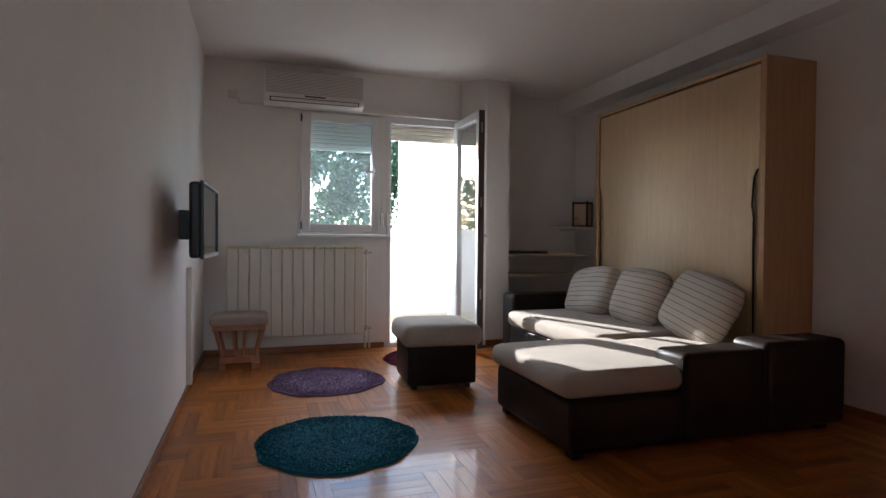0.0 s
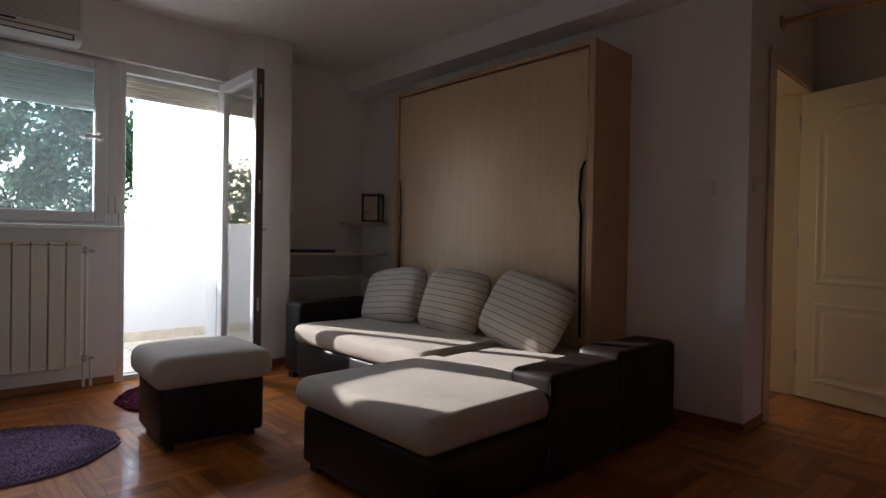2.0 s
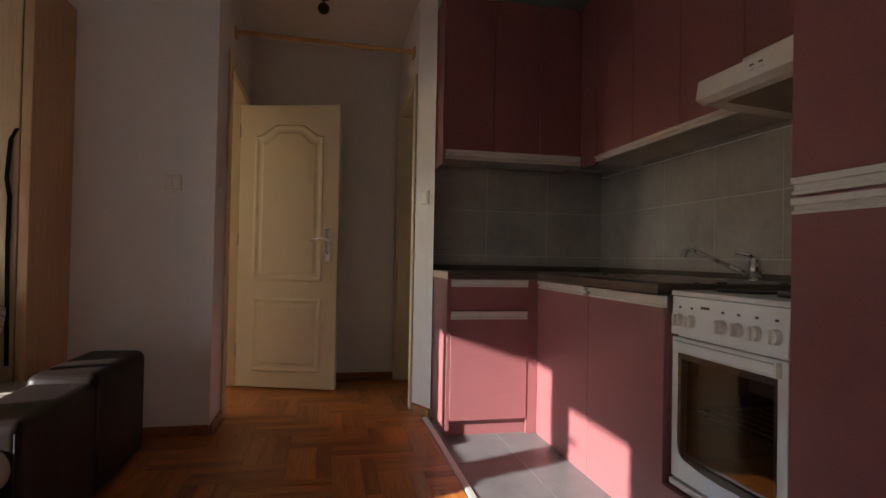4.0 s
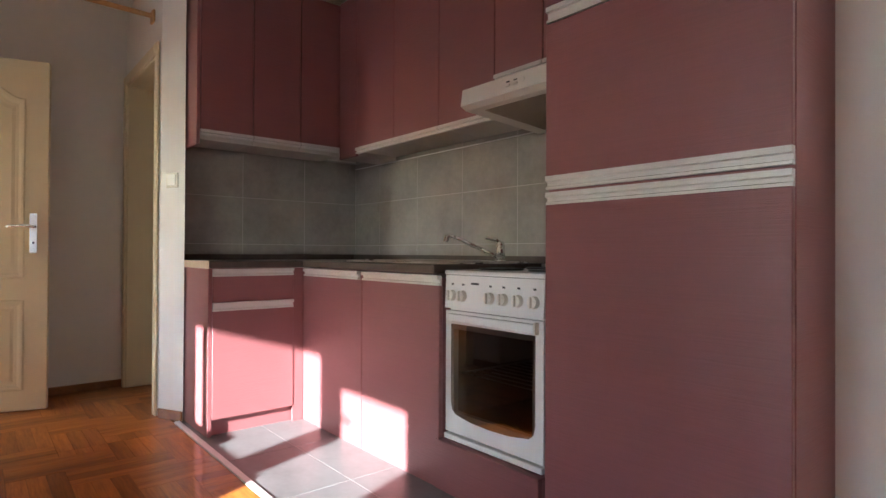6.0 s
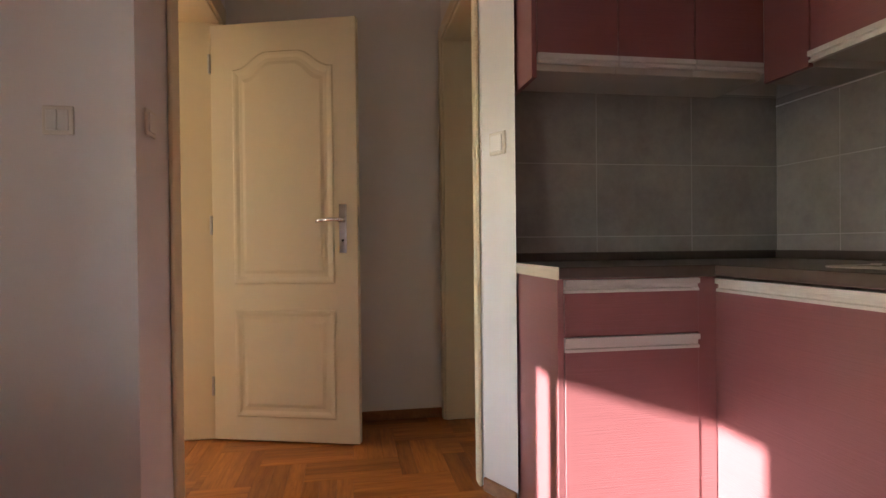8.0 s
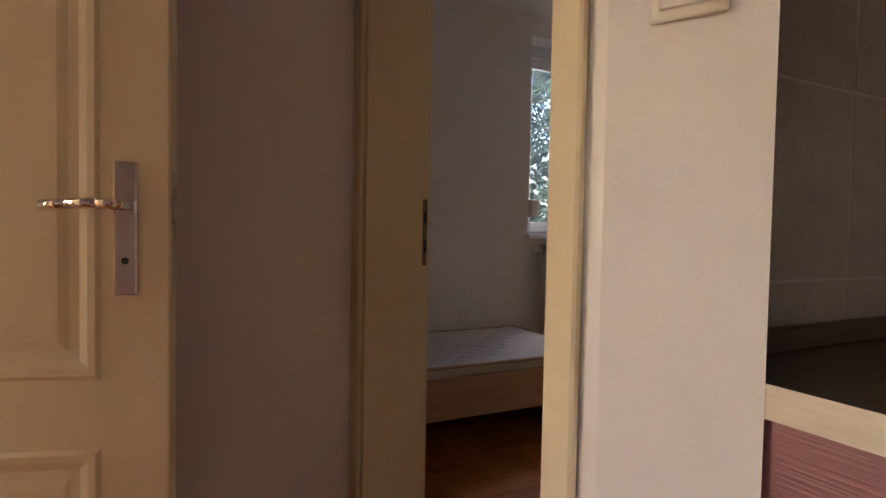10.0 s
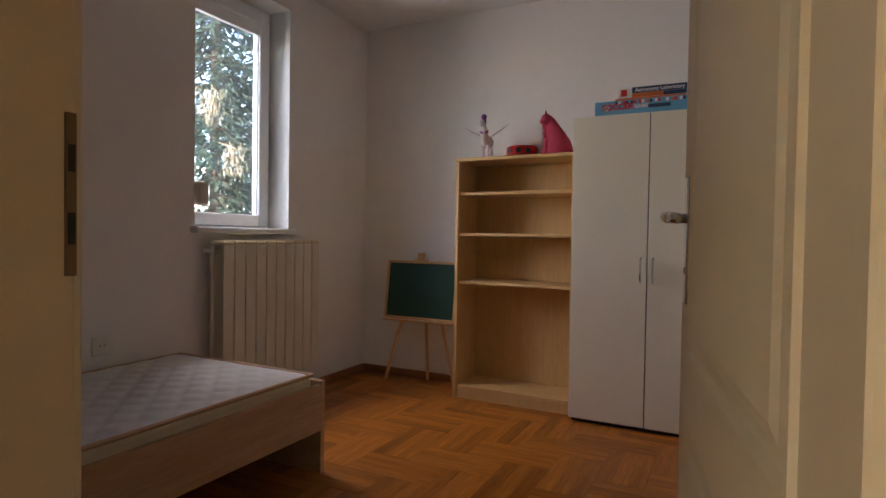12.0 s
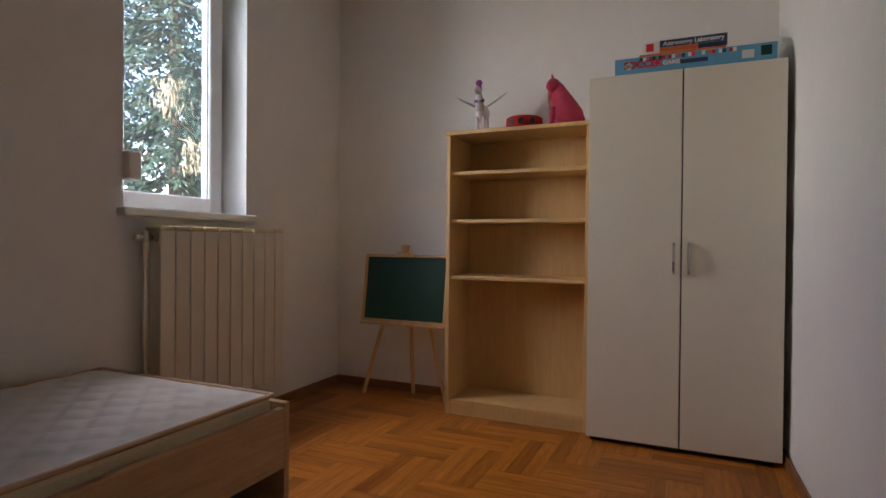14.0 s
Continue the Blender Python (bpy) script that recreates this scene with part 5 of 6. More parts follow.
# wall cabinets
UA, UB = 3.24, -0.22
for k, (y0, y1) in enumerate(((0.315, 0.598), (0.032, 0.312), (-0.235, 0.029))):
    u = thing("wall_cabinet", 3.38, (y0 + y1) / 2, 1.5, label="mauve wall cabinet over the drawer unit", category="kitchen cabinet", group="wall cabinets")
    part("body", box_bm(UA + 0.02, KX - 0.012, y0, y1, 1.515, 2.45), CABBOARD, u)
    part("door", box_bm(UA, UA + 0.018, y0 + 0.001, y1 - 0.001, 1.565, 2.45, bev=0.0015), MAUVE, u)
    strip(u, "y", y0 + 0.001, y1 - 0.001, UA + 0.012, -1, 1.535, 1.566)
    if k == 0:
        part("side_panel", box_bm(UA, KX - 0.012, 0.6, 0.617, 1.485, 2.45, bev=0.001), MAUVE, u)
for x0, x1 in ((3.03, 3.225), (2.645, 3.027), (2.265, 2.642), (1.885, 2.262)):
    u = thing("wall_cabinet", (x0 + x1) / 2, -0.37, 1.5, label="mauve wall cabinet over the worktop", category="kitchen cabinet", group="wall cabinets")
    part("body", box_bm(x0, x1, KY + 0.012, UB - 0.02, 1.49 if x0 > 3 else 1.515, 2.45), CABBOARD, u)
    part("door", box_bm(x0 + 0.001, x1 - 0.001, UB - 0.018, UB, 1.49 if x0 > 3 else 1.535, 2.45, bev=0.0015), MAUVE, u)
    if x0 < 3:
        strip(u, "x", x0 + 0.001, x1 - 0.001, UB - 0.012, 1, 1.5, 1.535)
for x0, x1 in ((1.615, 1.882), (1.344, 1.612)):
    u = thing("wall_cabinet", (x0 + x1) / 2, -0.37, 1.66, label="short mauve wall cabinet over the extractor hood", category="kitchen cabinet", group="wall cabinets")
    part("body", box_bm(x0, x1, KY + 0.012, UB - 0.02, 1.66, 2.45), CABBOARD, u)
    part("door", box_bm(x0 + 0.001, x1 - 0.001, UB - 0.018, UB, 1.69, 2.45, bev=0.0015), MAUVE, u)
    strip(u, "x", x0 + 0.001, x1 - 0.001, UB - 0.012, 1, 1.655, 1.69)
hd = thing("extractor_hood", 1.61, -0.25, 1.5, label="white slim extractor hood with a metal filter", category="extractor hood")
hb = bmesh.new()
hp = [(KY + 0.012, 1.655), (UB, 1.655), (-0.03, 1.588), (-0.02, 1.52), (-0.05, 1.505), (KY + 0.012, 1.475)]
lo = [hb.verts.new((1.348, y, z)) for y, z in hp]
hi = [hb.verts.new((1.878, y, z)) for y, z in hp]
hb.faces.new(lo)
hb.faces.new(hi)
for i in range(6):
    hb.faces.new((lo[i], lo[(i + 1) % 6], hi[(i + 1) % 6], hi[i]))
part("housing", hb, ACWHITE, hd)
for i in range(30):
    y = -0.085 - i * 0.0125
    zz = 1.505 + (1.475 - 1.505) * ((-0.05 - y) / (-0.05 - KY - 0.012))
    part("filter_slat", box_bm(1.38, 1.8, y - 0.008, y, zz - 0.004, zz - 0.001), FILTER, hd, "metal grease filter slat")
hy, hz = -0.0252, 1.556
ring = [[(1.6 + a * math.cos(k * 0.2244), hy + d, hz + c * math.sin(k * 0.2244)) for k in range(28)] for a, c, d in ((0.066, 0.026, -0.001), (0.066, 0.026, 0.0022), (0.063, 0.0235, 0.0022), (0.063, 0.0235, 0.0008))]
part("control_plate", add_loft(bmesh.new(), ring), ACWHITE, hd, "oval control plate")
for x in (1.58, 1.618):
    part("slide_switch", box_bm(x - 0.013, x + 0.013, hy, hy + 0.0075, hz - 0.012, hz - 0.004, bev=0.0015), PLASTIC, hd)
    part("switch_slot", box_bm(x - 0.01, x + 0.006, hy, hy + 0.0028, hz + 0.004, hz + 0.009), DARKGREY, hd)

# ---- bedroom ----
bs = thing("bookcase", 4.94, -2.44, 0, label="empty birch bookcase with four open compartments", category="bookcase")
for x in (4.562, 5.294):
    part("side_panel", box_bm(x, x + 0.02, BY0 + 0.02, -2.28, -0.035, 1.45, bev=0.0015), BIRCH, bs)
part("top_board", box_bm(4.555, 5.32, BY0 + 0.02, -2.272, 1.4505, 1.472, bev=0.004, seg=2), BIRCH, bs)
part("back_panel", box_bm(4.583, 5.293, BY0 + 0.02, BY0 + 0.026, 0.02, 1.45), BIRCH, bs)
for z in (1.24, 0.985, 0.685):
    part("shelf", box_bm(4.583, 5.293, BY0 + 0.027, -2.3, z, z + 0.02, bev=0.004, seg=2), BIRCH, bs)
part("bottom_board", box_bm(4.583, 5.293, BY0 + 0.027, -2.29, 0.025, 0.045, bev=0.002), BIRCH, bs)
part("plinth", box_bm(4.583, 5.293, -2.305, -2.29, -0.035, 0.0245), BIRCH, bs)

wd = thing("wardrobe", 4.16, -2.4, 0, label="white two-door wardrobe with steel bar handles", category="wardrobe")
part("body", box_bm(3.764, 4.552, BY0 + 0.01, -2.212, -0.015, 1.645, bev=0.002), WARDWHITE, wd)
for x0, x1, hx in ((3.764, 4.1515, 4.125), (4.1575, 4.552, 4.185)):
    dr = part("door", box_bm(x0, x1, -2.201, -2.181, -0.01, 1.643, bev=0.0015), WARDWHITE, wd)
    hh = bmesh.new()
    add_tube(hh, [(hx, -2.18, 0.885), (hx, -2.158, 0.87), (hx, -2.155, 0.82), (hx, -2.158, 0.77), (hx, -2.18, 0.755)], 0.0055, 8)
    part("handle", hh, STEEL, dr, "steel bar handle")
# dark strip painted for the shade in the door gap
part("door_seal", box_bm(4.146, 4.163, -2.2118, -2.2012, -0.008, 1.64), SEAL_SHADE, wd, "dark strip painted as the shade in the gap between the doors")
part("plinth", box_bm(3.79, 4.54, -2.23, -2.215, -0.035, -0.0155), BLACK, wd)


def text_mesh(name, body, size, m, material, parent, bold=0.0):
    cu = bpy.data.curves.new(name, "FONT")
    cu.body, cu.size, cu.extrude, cu.offset = body, size, 0.0004, bold
    cu.align_x, cu.align_y = "CENTER", "CENTER"
    tmp = bpy.data.objects.new(name, cu)
    me = bpy.data.meshes.new_from_object(tmp)
    bpy.data.objects.remove(tmp)
    me.materials.clear()
    me.materials.append(material)
    o = new(name, me)
    o.parent = parent
    o.matrix_parent_inverse = BASES[parent.name].inverted()
    o.matrix_basis = m
    return o


FACE_N = Matrix(((-1, 0, 0, 0), (0, 0, 1, 0), (0, 1, 0, 0), (0, 0, 0, 1)))
gx = thing("board_game_box", 4.12, -2.3350, 1.646, label="light blue soccer board game box on the wardrobe", category="game box")
part("box", box_bm(3.8, 4.445, -2.4650, -2.2050, 1.646, 1.722, bev=0.002), BOXBLUE, gx)
text_mesh("lettering", "SOCCER", 0.042, Matrix.Translation((4.325, -2.2042, 1.687)) @ FACE_N, BOXRED, gx, 0.002)
text_mesh("lettering", "GAME", 0.026, Matrix.Translation((4.205, -2.2042, 1.684)) @ FACE_N, BOXWHITE, gx, 0.001)
for i, (c1, c2) in enumerate(((BOXWHITE, BOXRED), (BOXDARK, BOXWHITE), (BOXRED, BOXORANGE), (BOXWHITE, BOXBLUE), (BOXRED, BOXWHITE), (BOXDARK, BOXORANGE), (BOXWHITE, BOXRED), (BOXRED, BOXDARK), (BOXDARK, BOXRED), (BOXWHITE, BOXDARK))):
    x = 3.95 + i * 0.04
    part("flag", box_bm(x, x + 0.014, -2.2048, -2.2038, 1.7, 1.717), c1, gx)
    part("flag", box_bm(x + 0.0145, x + 0.028, -2.2048, -2.2038, 1.7, 1.717), c2, gx)
part("picture_bar", box_bm(4.06, 4.17, -2.2048, -2.2038, 1.672, 1.69), BOXDARK, gx)
part("picture_block", box_bm(3.82, 3.86, -2.2048, -2.2038, 1.67, 1.71), CHALK, gx)
part("picture_block", box_bm(3.885, 3.93, -2.2048, -2.2038, 1.665, 1.7), BOXWHITE, gx)
part("ball", cyl_bm((4.385, -2.2052, 1.685), (4.385, -2.2038, 1.685), 0.017, n=16), BOXWHITE, gx)
g2 = thing("science_kit_box", 4.15, -2.3450, 1.722, label="white and navy astronomy kit box on the game box", category="game box")
part("lower_box", box_bm(3.99, 4.34, -2.4550, -2.2150, 1.7225, 1.733, bev=0.001), BOXORANGE, g2)
part("box", box_bm(3.985, 4.325, -2.4600, -2.2200, 1.7335, 1.79, bev=0.002), BOXWHITE, g2)
part("front_print", box_bm(3.985, 4.255, -2.2202, -2.2188, 1.757, 1.788), BOXDARK, g2)
part("front_print", box_bm(4.1, 4.255, -2.2202, -2.2188, 1.735, 1.756), BOXORANGE, g2)
part("front_print", box_bm(3.985, 4.099, -2.2202, -2.2188, 1.735, 1.756), BOXDARK, g2)
part("stamp", box_bm(4.28, 4.312, -2.2202, -2.2188, 1.745, 1.78), BOXRED, g2)
text_mesh("lettering", "Astronomy Laboratory", 0.026, Matrix.Translation((4.118, -2.2184, 1.772)) @ FACE_N, BOXWHITE, g2, 0.0006)

# toys on the bookcase
hs = bmesh.new()
hx, hy, hz = 5.165, -2.42, 1.4725
for dx, dy in ((-0.02, -0.025), (0.02, -0.025), (-0.02, 0.03), (0.02, 0.03)):
    add_cyl(hs, (hx + dx, hy + dy, hz), (hx + dx * 0.8, hy + dy, hz + 0.09), 0.009, 0.012, 8)
bmesh.ops.create_uvsphere(hs, u_segments=16, v_segments=10, radius=1, matrix=Matrix.Translation((hx, hy, hz + 0.115)) @ Matrix.Diagonal((0.036, 0.062, 0.042, 1)))
add_cyl(hs, (hx, hy + 0.04, hz + 0.12), (hx - 0.004, hy + 0.075, hz + 0.215), 0.026, 0.016, 10)
bmesh.ops.create_uvsphere(hs, u_segments=12, v_segments=8, radius=1, matrix=Matrix.Translation((hx - 0.005, hy + 0.095, hz + 0.215)) @ Matrix.Diagonal((0.018, 0.035, 0.02, 1)))
nb = len(hs.faces)
add_cyl(hs, (hx - 0.004, hy + 0.07, hz + 0.22), (hx - 0.004, hy + 0.062, hz + 0.27), 0.017, 0.008, 8)
bmesh.ops.create_uvsphere(hs, u_segments=10, v_segments=8, radius=0.018, matrix=Matrix.Translation((hx, hy + 0.06, hz + 0.262)))
add_cyl(hs, (hx, hy + 0.05, hz + 0.165), (hx, hy + 0.055, hz + 0.178), 0.028, 0.026, 12)
add_tube(hs, [(hx + 0.02, hy - 0.05, hz + 0.12), (hx + 0.045, hy - 0.06, hz + 0.06), (hx + 0.04, hy - 0.06, hz + 0.005)], 0.006, 6)
nw = len(hs.faces)
for s in (-1, 1):
    base = Vector((hx + s * 0.03, hy + 0.01, hz + 0.14))
    tip = Vector((hx + s * 0.155, hy + 0.02, hz + 0.215))
    hs.faces.new([hs.verts.new(v) for v in (base, base + Vector((0, 0, 0.012)), tip, (base + tip) / 2 + Vector((0, 0, -0.006)))])
hs.faces.ensure_lookup_table()
for i, f in enumerate(hs.faces):
    f.material_index = 1 if nb <= i < nw else 0
wings = [f for i, f in enumerate(hs.faces) if i >= nw]
bmesh.ops.solidify(hs, geom=wings, thickness=0.002)
solid("toy_horse", hs, [TOYWHITE, TOYPURPLE], "white winged toy horse with purple trim on the bookcase", "toy", smooth=True)

hat = thing("felt_hat", 4.93, -2.42, 1.4725, label="red ladybird hat with black dots on the bookcase", category="hat")
part("crown", add_loft(bmesh.new(), [[(4.93 + r * 1.05 * math.cos(k * 0.2618), -2.42 + r * math.sin(k * 0.2618), z) for k in range(24)] for r, z in ((0.088, 1.481), (0.092, 1.51), (0.09, 1.536), (0.08, 1.542), (0.04, 1.541))]), REDFELT, hat, smooth=True)
part("brim", add_loft(bmesh.new(), [[(4.945 + r * 1.1 * math.cos(k * 0.2618), -2.42 + r * math.sin(k * 0.2618), z) for k in range(24)] for r, z in ((0.115, 1.4728), (0.12, 1.476), (0.115, 1.4808), (0.05, 1.4809))]), BLACK, hat, "black brim")
for a in (60, 95, 130):
    c = Vector((4.93 + 0.0955 * math.cos(radians(a)), -2.42 + 0.0915 * math.sin(radians(a)), 1.51))
    d = Vector((math.cos(radians(a)), math.sin(radians(a)), 0))
    part("dot", cyl_bm(c - d * 0.003, c + d * 0.0022, 0.017, n=14), BLACK, hat)

pk = bmesh.new()
px, py, pz = 4.7, -2.42, 1.4725
add_loft(pk, [[(px - dx + rx * math.cos(k * 0.3491), py + ry * math.sin(k * 0.3491), pz + z) for k in range(18)] for dx, rx, ry, z in ((0.0, 0.075, 0.06, 0.0), (0.0, 0.085, 0.07, 0.04), (-0.008, 0.078, 0.066, 0.09), (-0.025, 0.06, 0.056, 0.14), (-0.045, 0.042, 0.044, 0.19), (-0.06, 0.032, 0.034, 0.225), (-0.066, 0.012, 0.015, 0.25))])
for dx in (0.045, 0.075):
    add_cyl(pk, (px + dx, py + 0.05, pz), (px + dx - 0.01, py + 0.035, pz + 0.1), 0.017, 0.02, 10)
bmesh.ops.create_uvsphere(pk, u_segments=16, v_segments=10, radius=1, matrix=Matrix.Translation((px + 0.072, py + 0.022, pz + 0.218)) @ Matrix.Diagonal((0.034, 0.046, 0.036, 1)))
bmesh.ops.create_uvsphere(pk, u_segments=12, v_segments=8, radius=1, matrix=Matrix.Translation((px + 0.084, py + 0.055, pz + 0.205)) @ Matrix.Diagonal((0.018, 0.026, 0.018, 1)))
add_cyl(pk, (px + 0.078, py + 0.01, pz + 0.245), (px + 0.083, py + 0.01, pz + 0.282), 0.012, 0.002, 8)
fur = random.Random(21)
for i in range(900):
    a, f = fur.uniform(0, 6.283), fur.random()
    rad = 0.088 * (1 - f) + 0.034 * f
    p = Vector((px + 0.068 * f + rad * math.cos(a), py + 0.8 * rad * math.sin(a), pz + 0.03 + 0.2 * f))
    d = Vector((math.cos(a) * 0.35 - 0.25, 0.35 * math.sin(a), -1)).normalized() * fur.uniform(0.025, 0.055)
    w = Vector((-math.sin(a), math.cos(a), 0)) * 0.0016
    o = Vector((math.cos(a), math.sin(a), 0)) * 0.004
    pk.faces.new([pk.verts.new(v) for v in (p - w, p + w, p + d + o)])
solid("plush_toy", pk, PINKTOY, "pink plush sitting animal toy on the bookcase", "toy", smooth=True)

# easel
ez = thing("easel", 5.64, -2.45, 0, label="child's pine easel with a green chalkboard", category="easel")
tilt = pose(5.645, -2.44, 0.61, 8, 0, 0)
bd = bmesh.new()
for a in ((-0.275, -0.257, -0.2, 0.2), (0.257, 0.275, -0.2, 0.2), (-0.257, 0.257, -0.2, -0.184), (-0.257, 0.257, 0.184, 0.2)):
    add_box(bd, a[0], a[1], -0.009, 0.009, a[2], a[3], bev=0.002, m=tilt)
part("board_frame", bd, PINE, ez)
part("chalkboard", box_bm(-0.257, 0.257, -0.004, 0.004, -0.184, 0.184, m=tilt), CHALK, ez, "dark green chalkboard")
for p, q in (((5.69, -2.485, 0.8), (5.93, -2.455, -0.035)), ((5.6, -2.485, 0.8), (5.385, -2.455, -0.035)), ((5.645, -2.49, 0.8), (5.645, -2.56, -0.035))):
    p, q = Vector(p), Vector(q)
    part("leg", cyl_bm(p, q, 0.013, 0.013, 4), PINE, ez)
part("ledge", box_bm(5.37, 5.92, -2.425, -2.39, 0.395, 0.408, bev=0.002), PINE, ez)
part("top_block", box_bm(5.6, 5.69, -2.47, -2.42, 0.8, 0.822, bev=0.003), PINE, ez)
part("top_knob", cyl_bm((5.645, -2.445, 0.822), (5.645, -2.445, 0.865), 0.022, 0.026, 12), PINE, ez)

# bed
bd = thing("single_bed", 5.75, 0.1, 0, label="low oak-decor single bed frame", category="bed")
part("footboard", box_bm(5.3, 6.2, -0.995, -0.97, -0.035, 0.36, bev=0.002), BEDOAK, bd)
part("headboard", box_bm(5.3, 6.2, 1.05, 1.075, -0.035, 0.6, bev=0.002), BEDOAK, bd)
part("side_rail", box_bm(5.3, 5.325, -0.97, 1.05, 0.15, 0.345, bev=0.002), BEDOAK, bd)
part("side_rail", box_bm(6.175, 6.2, -0.97, 1.05, 0.15, 0.345, bev=0.002), BEDOAK, bd)
for i in range(12):
    y = -0.88 + i * 0.155
    part("slat", box_bm(5.325, 6.175, y, y + 0.07, 0.23, 0.245), PINE, bd)
mt = thing("mattress", 5.75, 0.1, 0.245, label="bare white quilted mattress with brown piping on the bed", category="mattress")
part("core", box_bm(5.335, 6.165, -0.955, 1.04, 0.246, 0.385, bev=0.02, seg=3), FOAM, mt, "cream side border")
qb = bmesh.new()
nx, ny = 54, 120
g = [[None] * (ny + 1) for _ in range(nx + 1)]
for i in range(nx + 1):
    for j in range(ny + 1):
        x, y = 5.34 + 0.82 * i / nx, -0.95 + 1.985 * j / ny
        s, t_ = (x + y) * 7.5, (x - y) * 7.5
        d = min(abs(s - round(s)), abs(t_ - round(t_)))
        edge = min(i, nx - i, j, ny - j) / 3
        g[i][j] = qb.verts.new((x, y, 0.385 + 0.014 * min(1, edge) * min(1, d * 5) ** 0.6 + 0.002 * noise.noise(Vector((x * 6, y * 6, 0)))))
for i in range(nx):
    for j in range(ny):
        qb.faces.new((g[i][j], g[i + 1][j], g[i + 1][j + 1], g[i][j + 1]))
part("quilted_top", qb, QUILT, mt, "white quilted cover", True)
part("piping", add_tube(bmesh.new(), [(5.337, 1.04, 0.385), (5.337, -0.953, 0.385), (6.163, -0.953, 0.385), (6.163, 1.04, 0.385)], 0.0085, 8), BEDOAK, mt, "brown piping")

# ---- tiles ----
sp1 = tagged(thing("wall_tiling", KX, 0, 0.9), "grey stone-look wall tiles above the worktop", "tiles", kind="structure")
part("grout_bed", box_bm(KX - 0.0096, KX - 0.0005, KY + 0.0097, 0.622, 0.84, 1.53), GROUT, sp1)
part("grout_bed", box_bm(1.344, KX - 0.0098, KY + 0.0005, KY + 0.0096, 0.84, 1.7), GROUT, sp1)
ROWS = [(0.845, 0.964), (0.967, 1.243), (1.246, 1.522)]
for z0, z1 in ROWS:
    for y0, y1 in ((0.272, 0.62), (-0.128, 0.269), (KY + 0.011, -0.131)):
        part("tile", box_bm(KX - 0.0105, KX - 0.0055, y0, y1, z0, z1, bev=0.0012), TILE, sp1)
for z0, z1 in ROWS + [(1.525, 1.69)]:
    for x1, x0 in ((KX - 0.011, 3.213), (3.21, 2.813), (2.81, 2.413), (2.41, 2.013), (2.01, 1.613), (1.61, 1.345)):
        if z0 > 1.5 and x0 > 1.9:
            continue
        part("tile", box_bm(x0, x1, KY + 0.0055, KY + 0.0105, z0, z1, bev=0.0012), TILE, sp1)
solid("trim_tile_edge", box_bm(1.9, KX - 0.011, KY + 0.011, KY + 0.016, 1.486, 1.49), PVC, kind="structure")

fk = tagged(new("floor_kitchen", finish(box_bm(0.62, 3.4, KY, 0.645, -0.1, 0.0), "floor_kitchen", GROUT)), "grey tiled kitchen floor", "floor", kind="structure")
BASES["floor_kitchen"] = None
for y0, y1 in ((0.334, 0.643), (0.006, 0.331), (KY + 0.002, 0.003)):
    for x1, x0 in ((3.398, 3.153), (3.15, 2.646), (2.643, 2.139), (2.136, 1.632), (1.629, 1.125), (1.122, 0.622)):
        part("tile", box_bm(x0, x1, y0, y1, -0.004, 0.0012, bev=0.0008), FTILE, fk)
solid("trim_threshold", box_bm(0.62, 3.4, 0.645, 0.675, -0.004, 0.006, bev=0.003, seg=2), ALU, kind="structure")

# ---- parquet: strips laid in a right-angled herringbone of triple strips ----
PW, PL = 0.066, 0.396


def strip_mesh(L, W):
    bm = bmesh.new()
    e = 0.0004
    lo = [bm.verts.new(p) for p in ((0, 0, -0.004), (L, 0, -0.004), (L, W, -0.004), (0, W, -0.004))]
    hi = [bm.verts.new(p) for p in ((e, e, 0), (L - e, e, 0), (L - e, W - e, 0), (e, W - e, 0))]
    bm.faces.new(hi)
    for i in range(4):
        bm.faces.new((lo[i], lo[(i + 1) % 4], hi[(i + 1) % 4], hi[i]))
    return bm


def herringbone(x0, x1, y0, y1, ox, oy):
    """Strips (x, y, along x?, length, width) of the pattern that fall into a rectangle, cut at its edges."""
    n = round(PL / (3 * PW))
    out = []
    g = 3 * PW
    u0, u1, v0, v1 = (x0 - ox) / g, (x1 - ox) / g, (y0 - oy) / g, (y1 - oy) / g
    for a in range(int((u0 + v0) / 2) - 2 * n, int((u1 + v1) / 2) + 2 * n):
        for c in range(int((u0 - v1) / (2 * n)) - 3, int((u1 - v0) / (2 * n)) + 3):
            bx, by = a + c * n, a - c * n
            for hx0, hy0, hx1, hy1, al in ((bx, by, bx + n, by + 1, True), (bx + n, by + 1 - n, bx + n + 1, by + 1, False)):
              for k in range(3):
                dx0, dx1, dy0, dy1 = (0, 0, k * PW, (k - 2) * PW) if al else (k * PW, (k - 2) * PW, 0, 0)
                X0, X1 = max(x0, ox + hx0 * g + dx0), min(x1, ox + hx1 * g + dx1)
                Y0, Y1 = max(y0, oy + hy0 * g + dy0), min(y1, oy + hy1 * g + dy1)
                if X1 - X0 > 0.008 and Y1 - Y0 > 0.008:
                    out.append((X0, Y0, al, (X1 - X0) if al else (Y1 - Y0), (Y1 - Y0) if al else (X1 - X0)))
    return out


SHARED = {}


def strip_data(L, W, seed):
    key = (round(L, 3), round(W, 3), seed % 6)
    if key not in SHARED:
        me = finish(strip_mesh(L - 0.0004, W - 0.0004), "strip", PARQUET)
        uv = me.uv_layers.new(name="grain")
        off = (key[2] * 3.7, key[2] * 1.9)
        for lp_ in me.loops:
            co = me.vertices[lp_.vertex_index].co
            uv.data[lp_.index].uv = (co.x + off[0], co.y + off[1])
        SHARED[key] = me
    return SHARED[key]


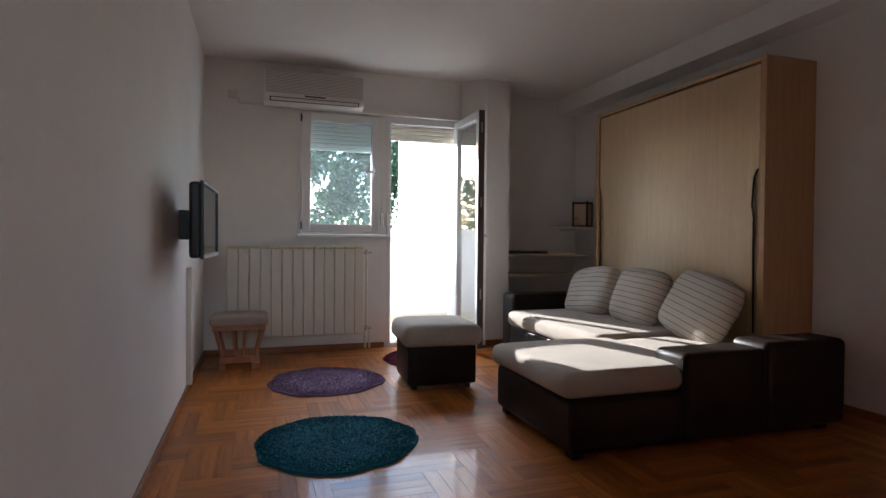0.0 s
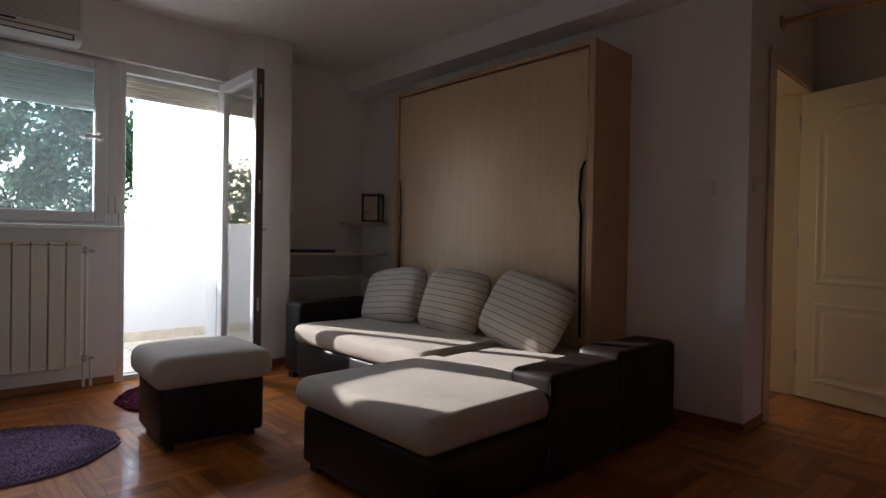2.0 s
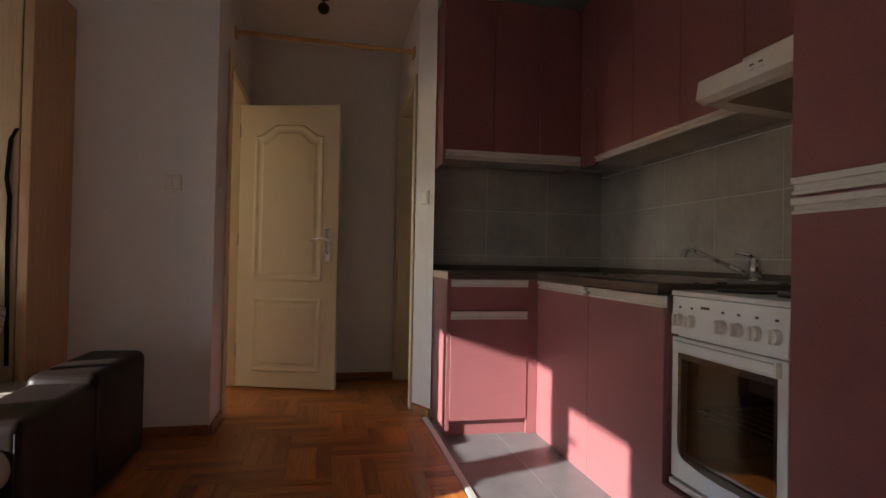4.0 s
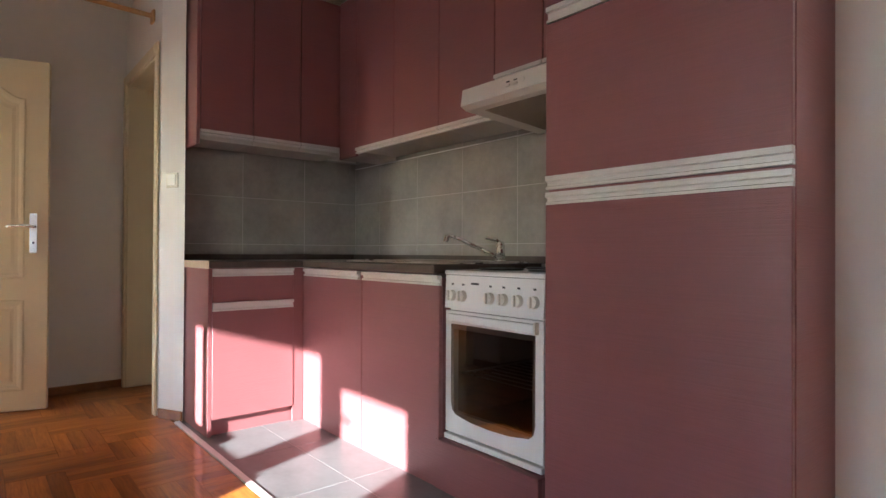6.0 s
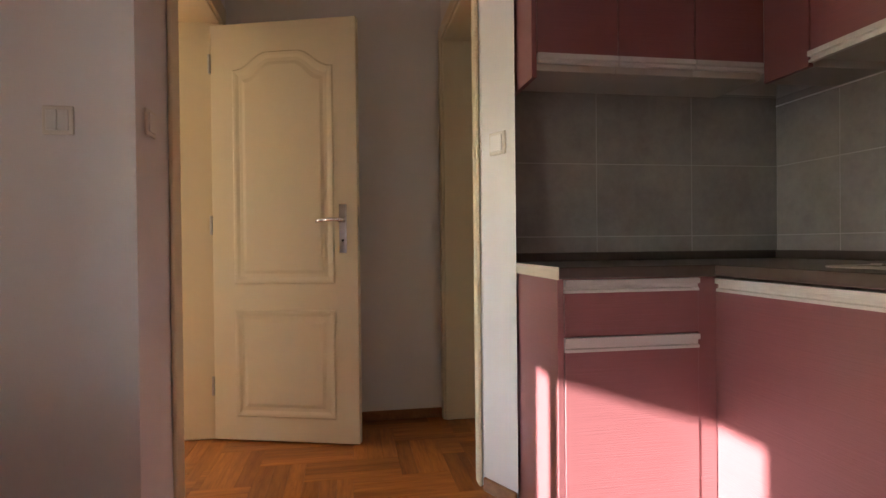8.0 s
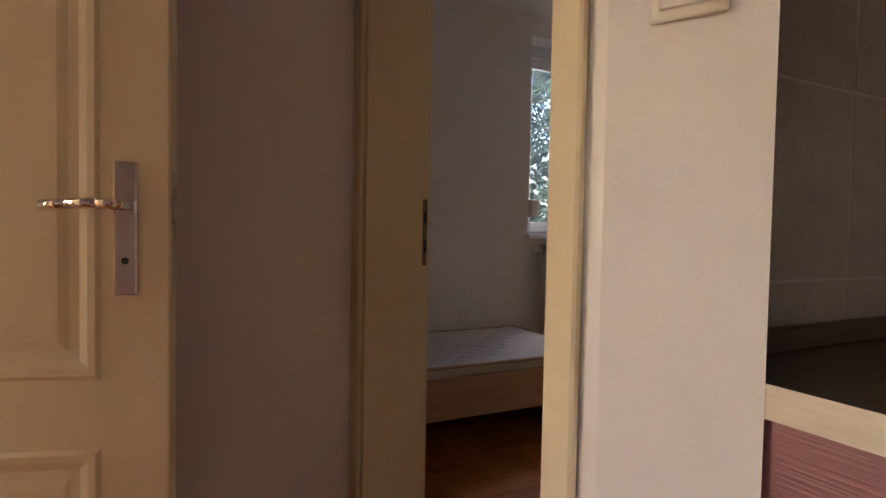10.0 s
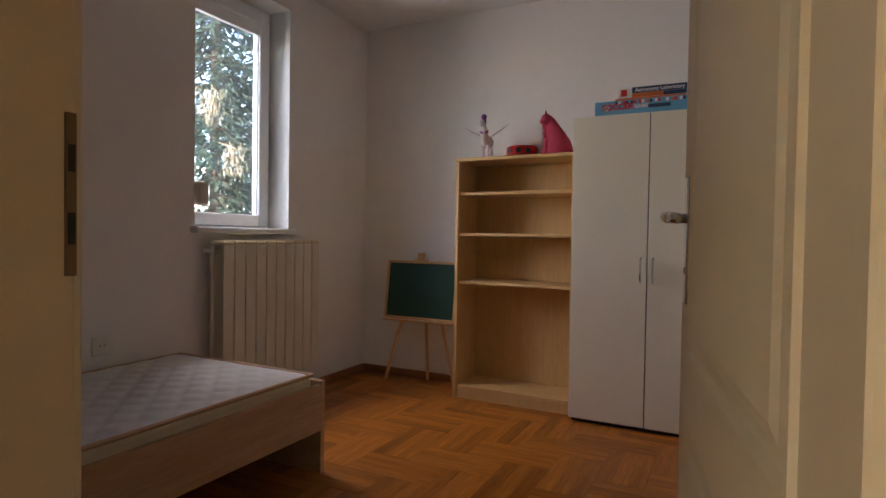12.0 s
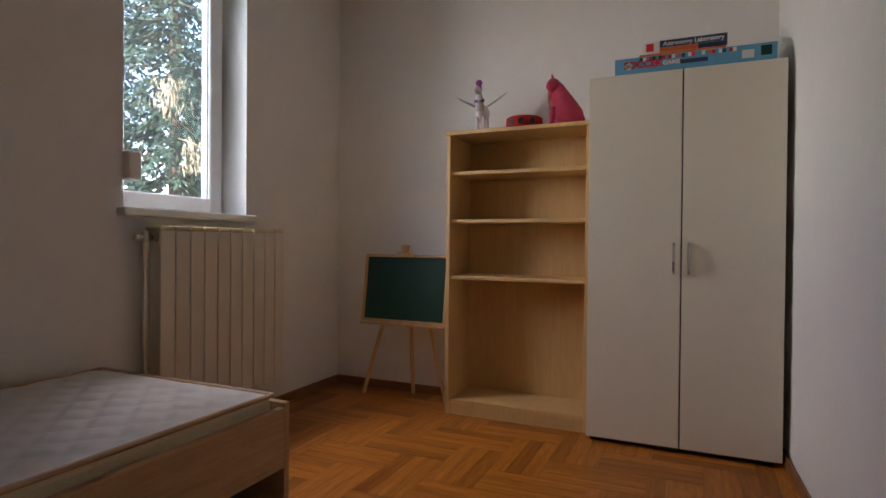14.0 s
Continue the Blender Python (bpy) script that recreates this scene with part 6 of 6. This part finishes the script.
def parquet(name, label, slabs, rects, ox, oy, pick):
    bm = bmesh.new()
    for s in slabs:
        add_box(bm, *s, -0.1, -0.004)
    fl = tagged(new(name, finish(bm, name, PARQUET_GAP)), label, "floor", kind="structure")
    vs, fs, uvs, made = [], [], [], 0
    rng = random.Random(len(name))
    for r in rects:
        for x, y, al, L, W in herringbone(*r, ox, oy):
            sd = rng.randrange(60)
            if made < 300 and pick(x, y):
                o = new("strip", strip_data(L, W, sd))
                o.parent = fl
                o.matrix_basis = pose(x, y, 0) if al else pose(x + W, y, 0, 0, 0, 90)
                made += 1
                continue
            L2, W2, e, k = L - 0.0004, W - 0.0004, 0.0004, len(vs)
            pts = [(0, 0, -0.004), (L2, 0, -0.004), (L2, W2, -0.004), (0, W2, -0.004), (e, e, 0), (L2 - e, e, 0), (L2 - e, W2 - e, 0), (e, W2 - e, 0)]
            vs += [((x + p, y + q, z) if al else (x + W - q, y + p, z)) for p, q, z in pts]
            ou, ov = rng.uniform(0, 30), rng.uniform(0, 30)
            uvs += [(p + ou, q + ov) for p, q, z in pts]
            fs.append((k + 4, k + 5, k + 6, k + 7))
            fs += [(k + i, k + (i + 1) % 4, k + 4 + (i + 1) % 4, k + 4 + i) for i in range(4)]
    me = bpy.data.meshes.new("strips")
    me.from_pydata(vs, [], fs)
    uv = me.uv_layers.new(name="grain")
    for lp_ in me.loops:
        uv.data[lp_.index].uv = uvs[lp_.vertex_index]
    me.materials.append(PARQUET)
    o = new("strips", me)
    o.parent = fl
    tagged(o, kind="stuff")
    return fl


parquet("floor_living", "varnished oak herringbone parquet floor", [(XW, XE, 0.675, 5.05), (2.24, XE, 5.05, 5.33), (XW, 0.62, -2.4, 0.675)], [(XW, XE, 0.676, YN), (2.24, XE, YN, 5.33), (XW, 0.619, -2.4, 0.676)], -0.2, 0.02, lambda x, y: 1.5 < y < 3.6 and x < 2.6)
parquet("floor_hall", "varnished oak herringbone parquet floor", [(XE, XEND, YH0, YH1), (XE, 3.638, 0.675, YH0), (3.638, 4.45, 0.555, YH0)], [(XE, XEND, YH0, YH1), (XE, 3.56, 0.676, YH0), (3.661, 4.427, 0.555, YH0)], -0.2, 0.02, lambda x, y: True)
fbd = parquet("floor_bedroom", "varnished oak herringbone parquet floor", [(3.64, BX1, BY0, 0.555), (4.6, BX1, 0.555, 1.2)], [(3.64, BX1, BY0, 0.555), (4.6, BX1, 0.555, 1.2)], 0.1, 0.3, lambda x, y: x < 5.6 and y < -0.4)
fbd.matrix_world = pose(0, 0, -0.035)
parquet("floor_side_room", "varnished oak herringbone parquet floor", [(3.618, 4.38, YH1, YH1 + 0.12), (3.37, 5.6, YH1 + 0.12, 5.05)], [(3.641, 4.357, YH1, YH1 + 0.12), (3.37, 5.6, YH1 + 0.12, 5.05)], -0.1, 0.1, lambda x, y: False)
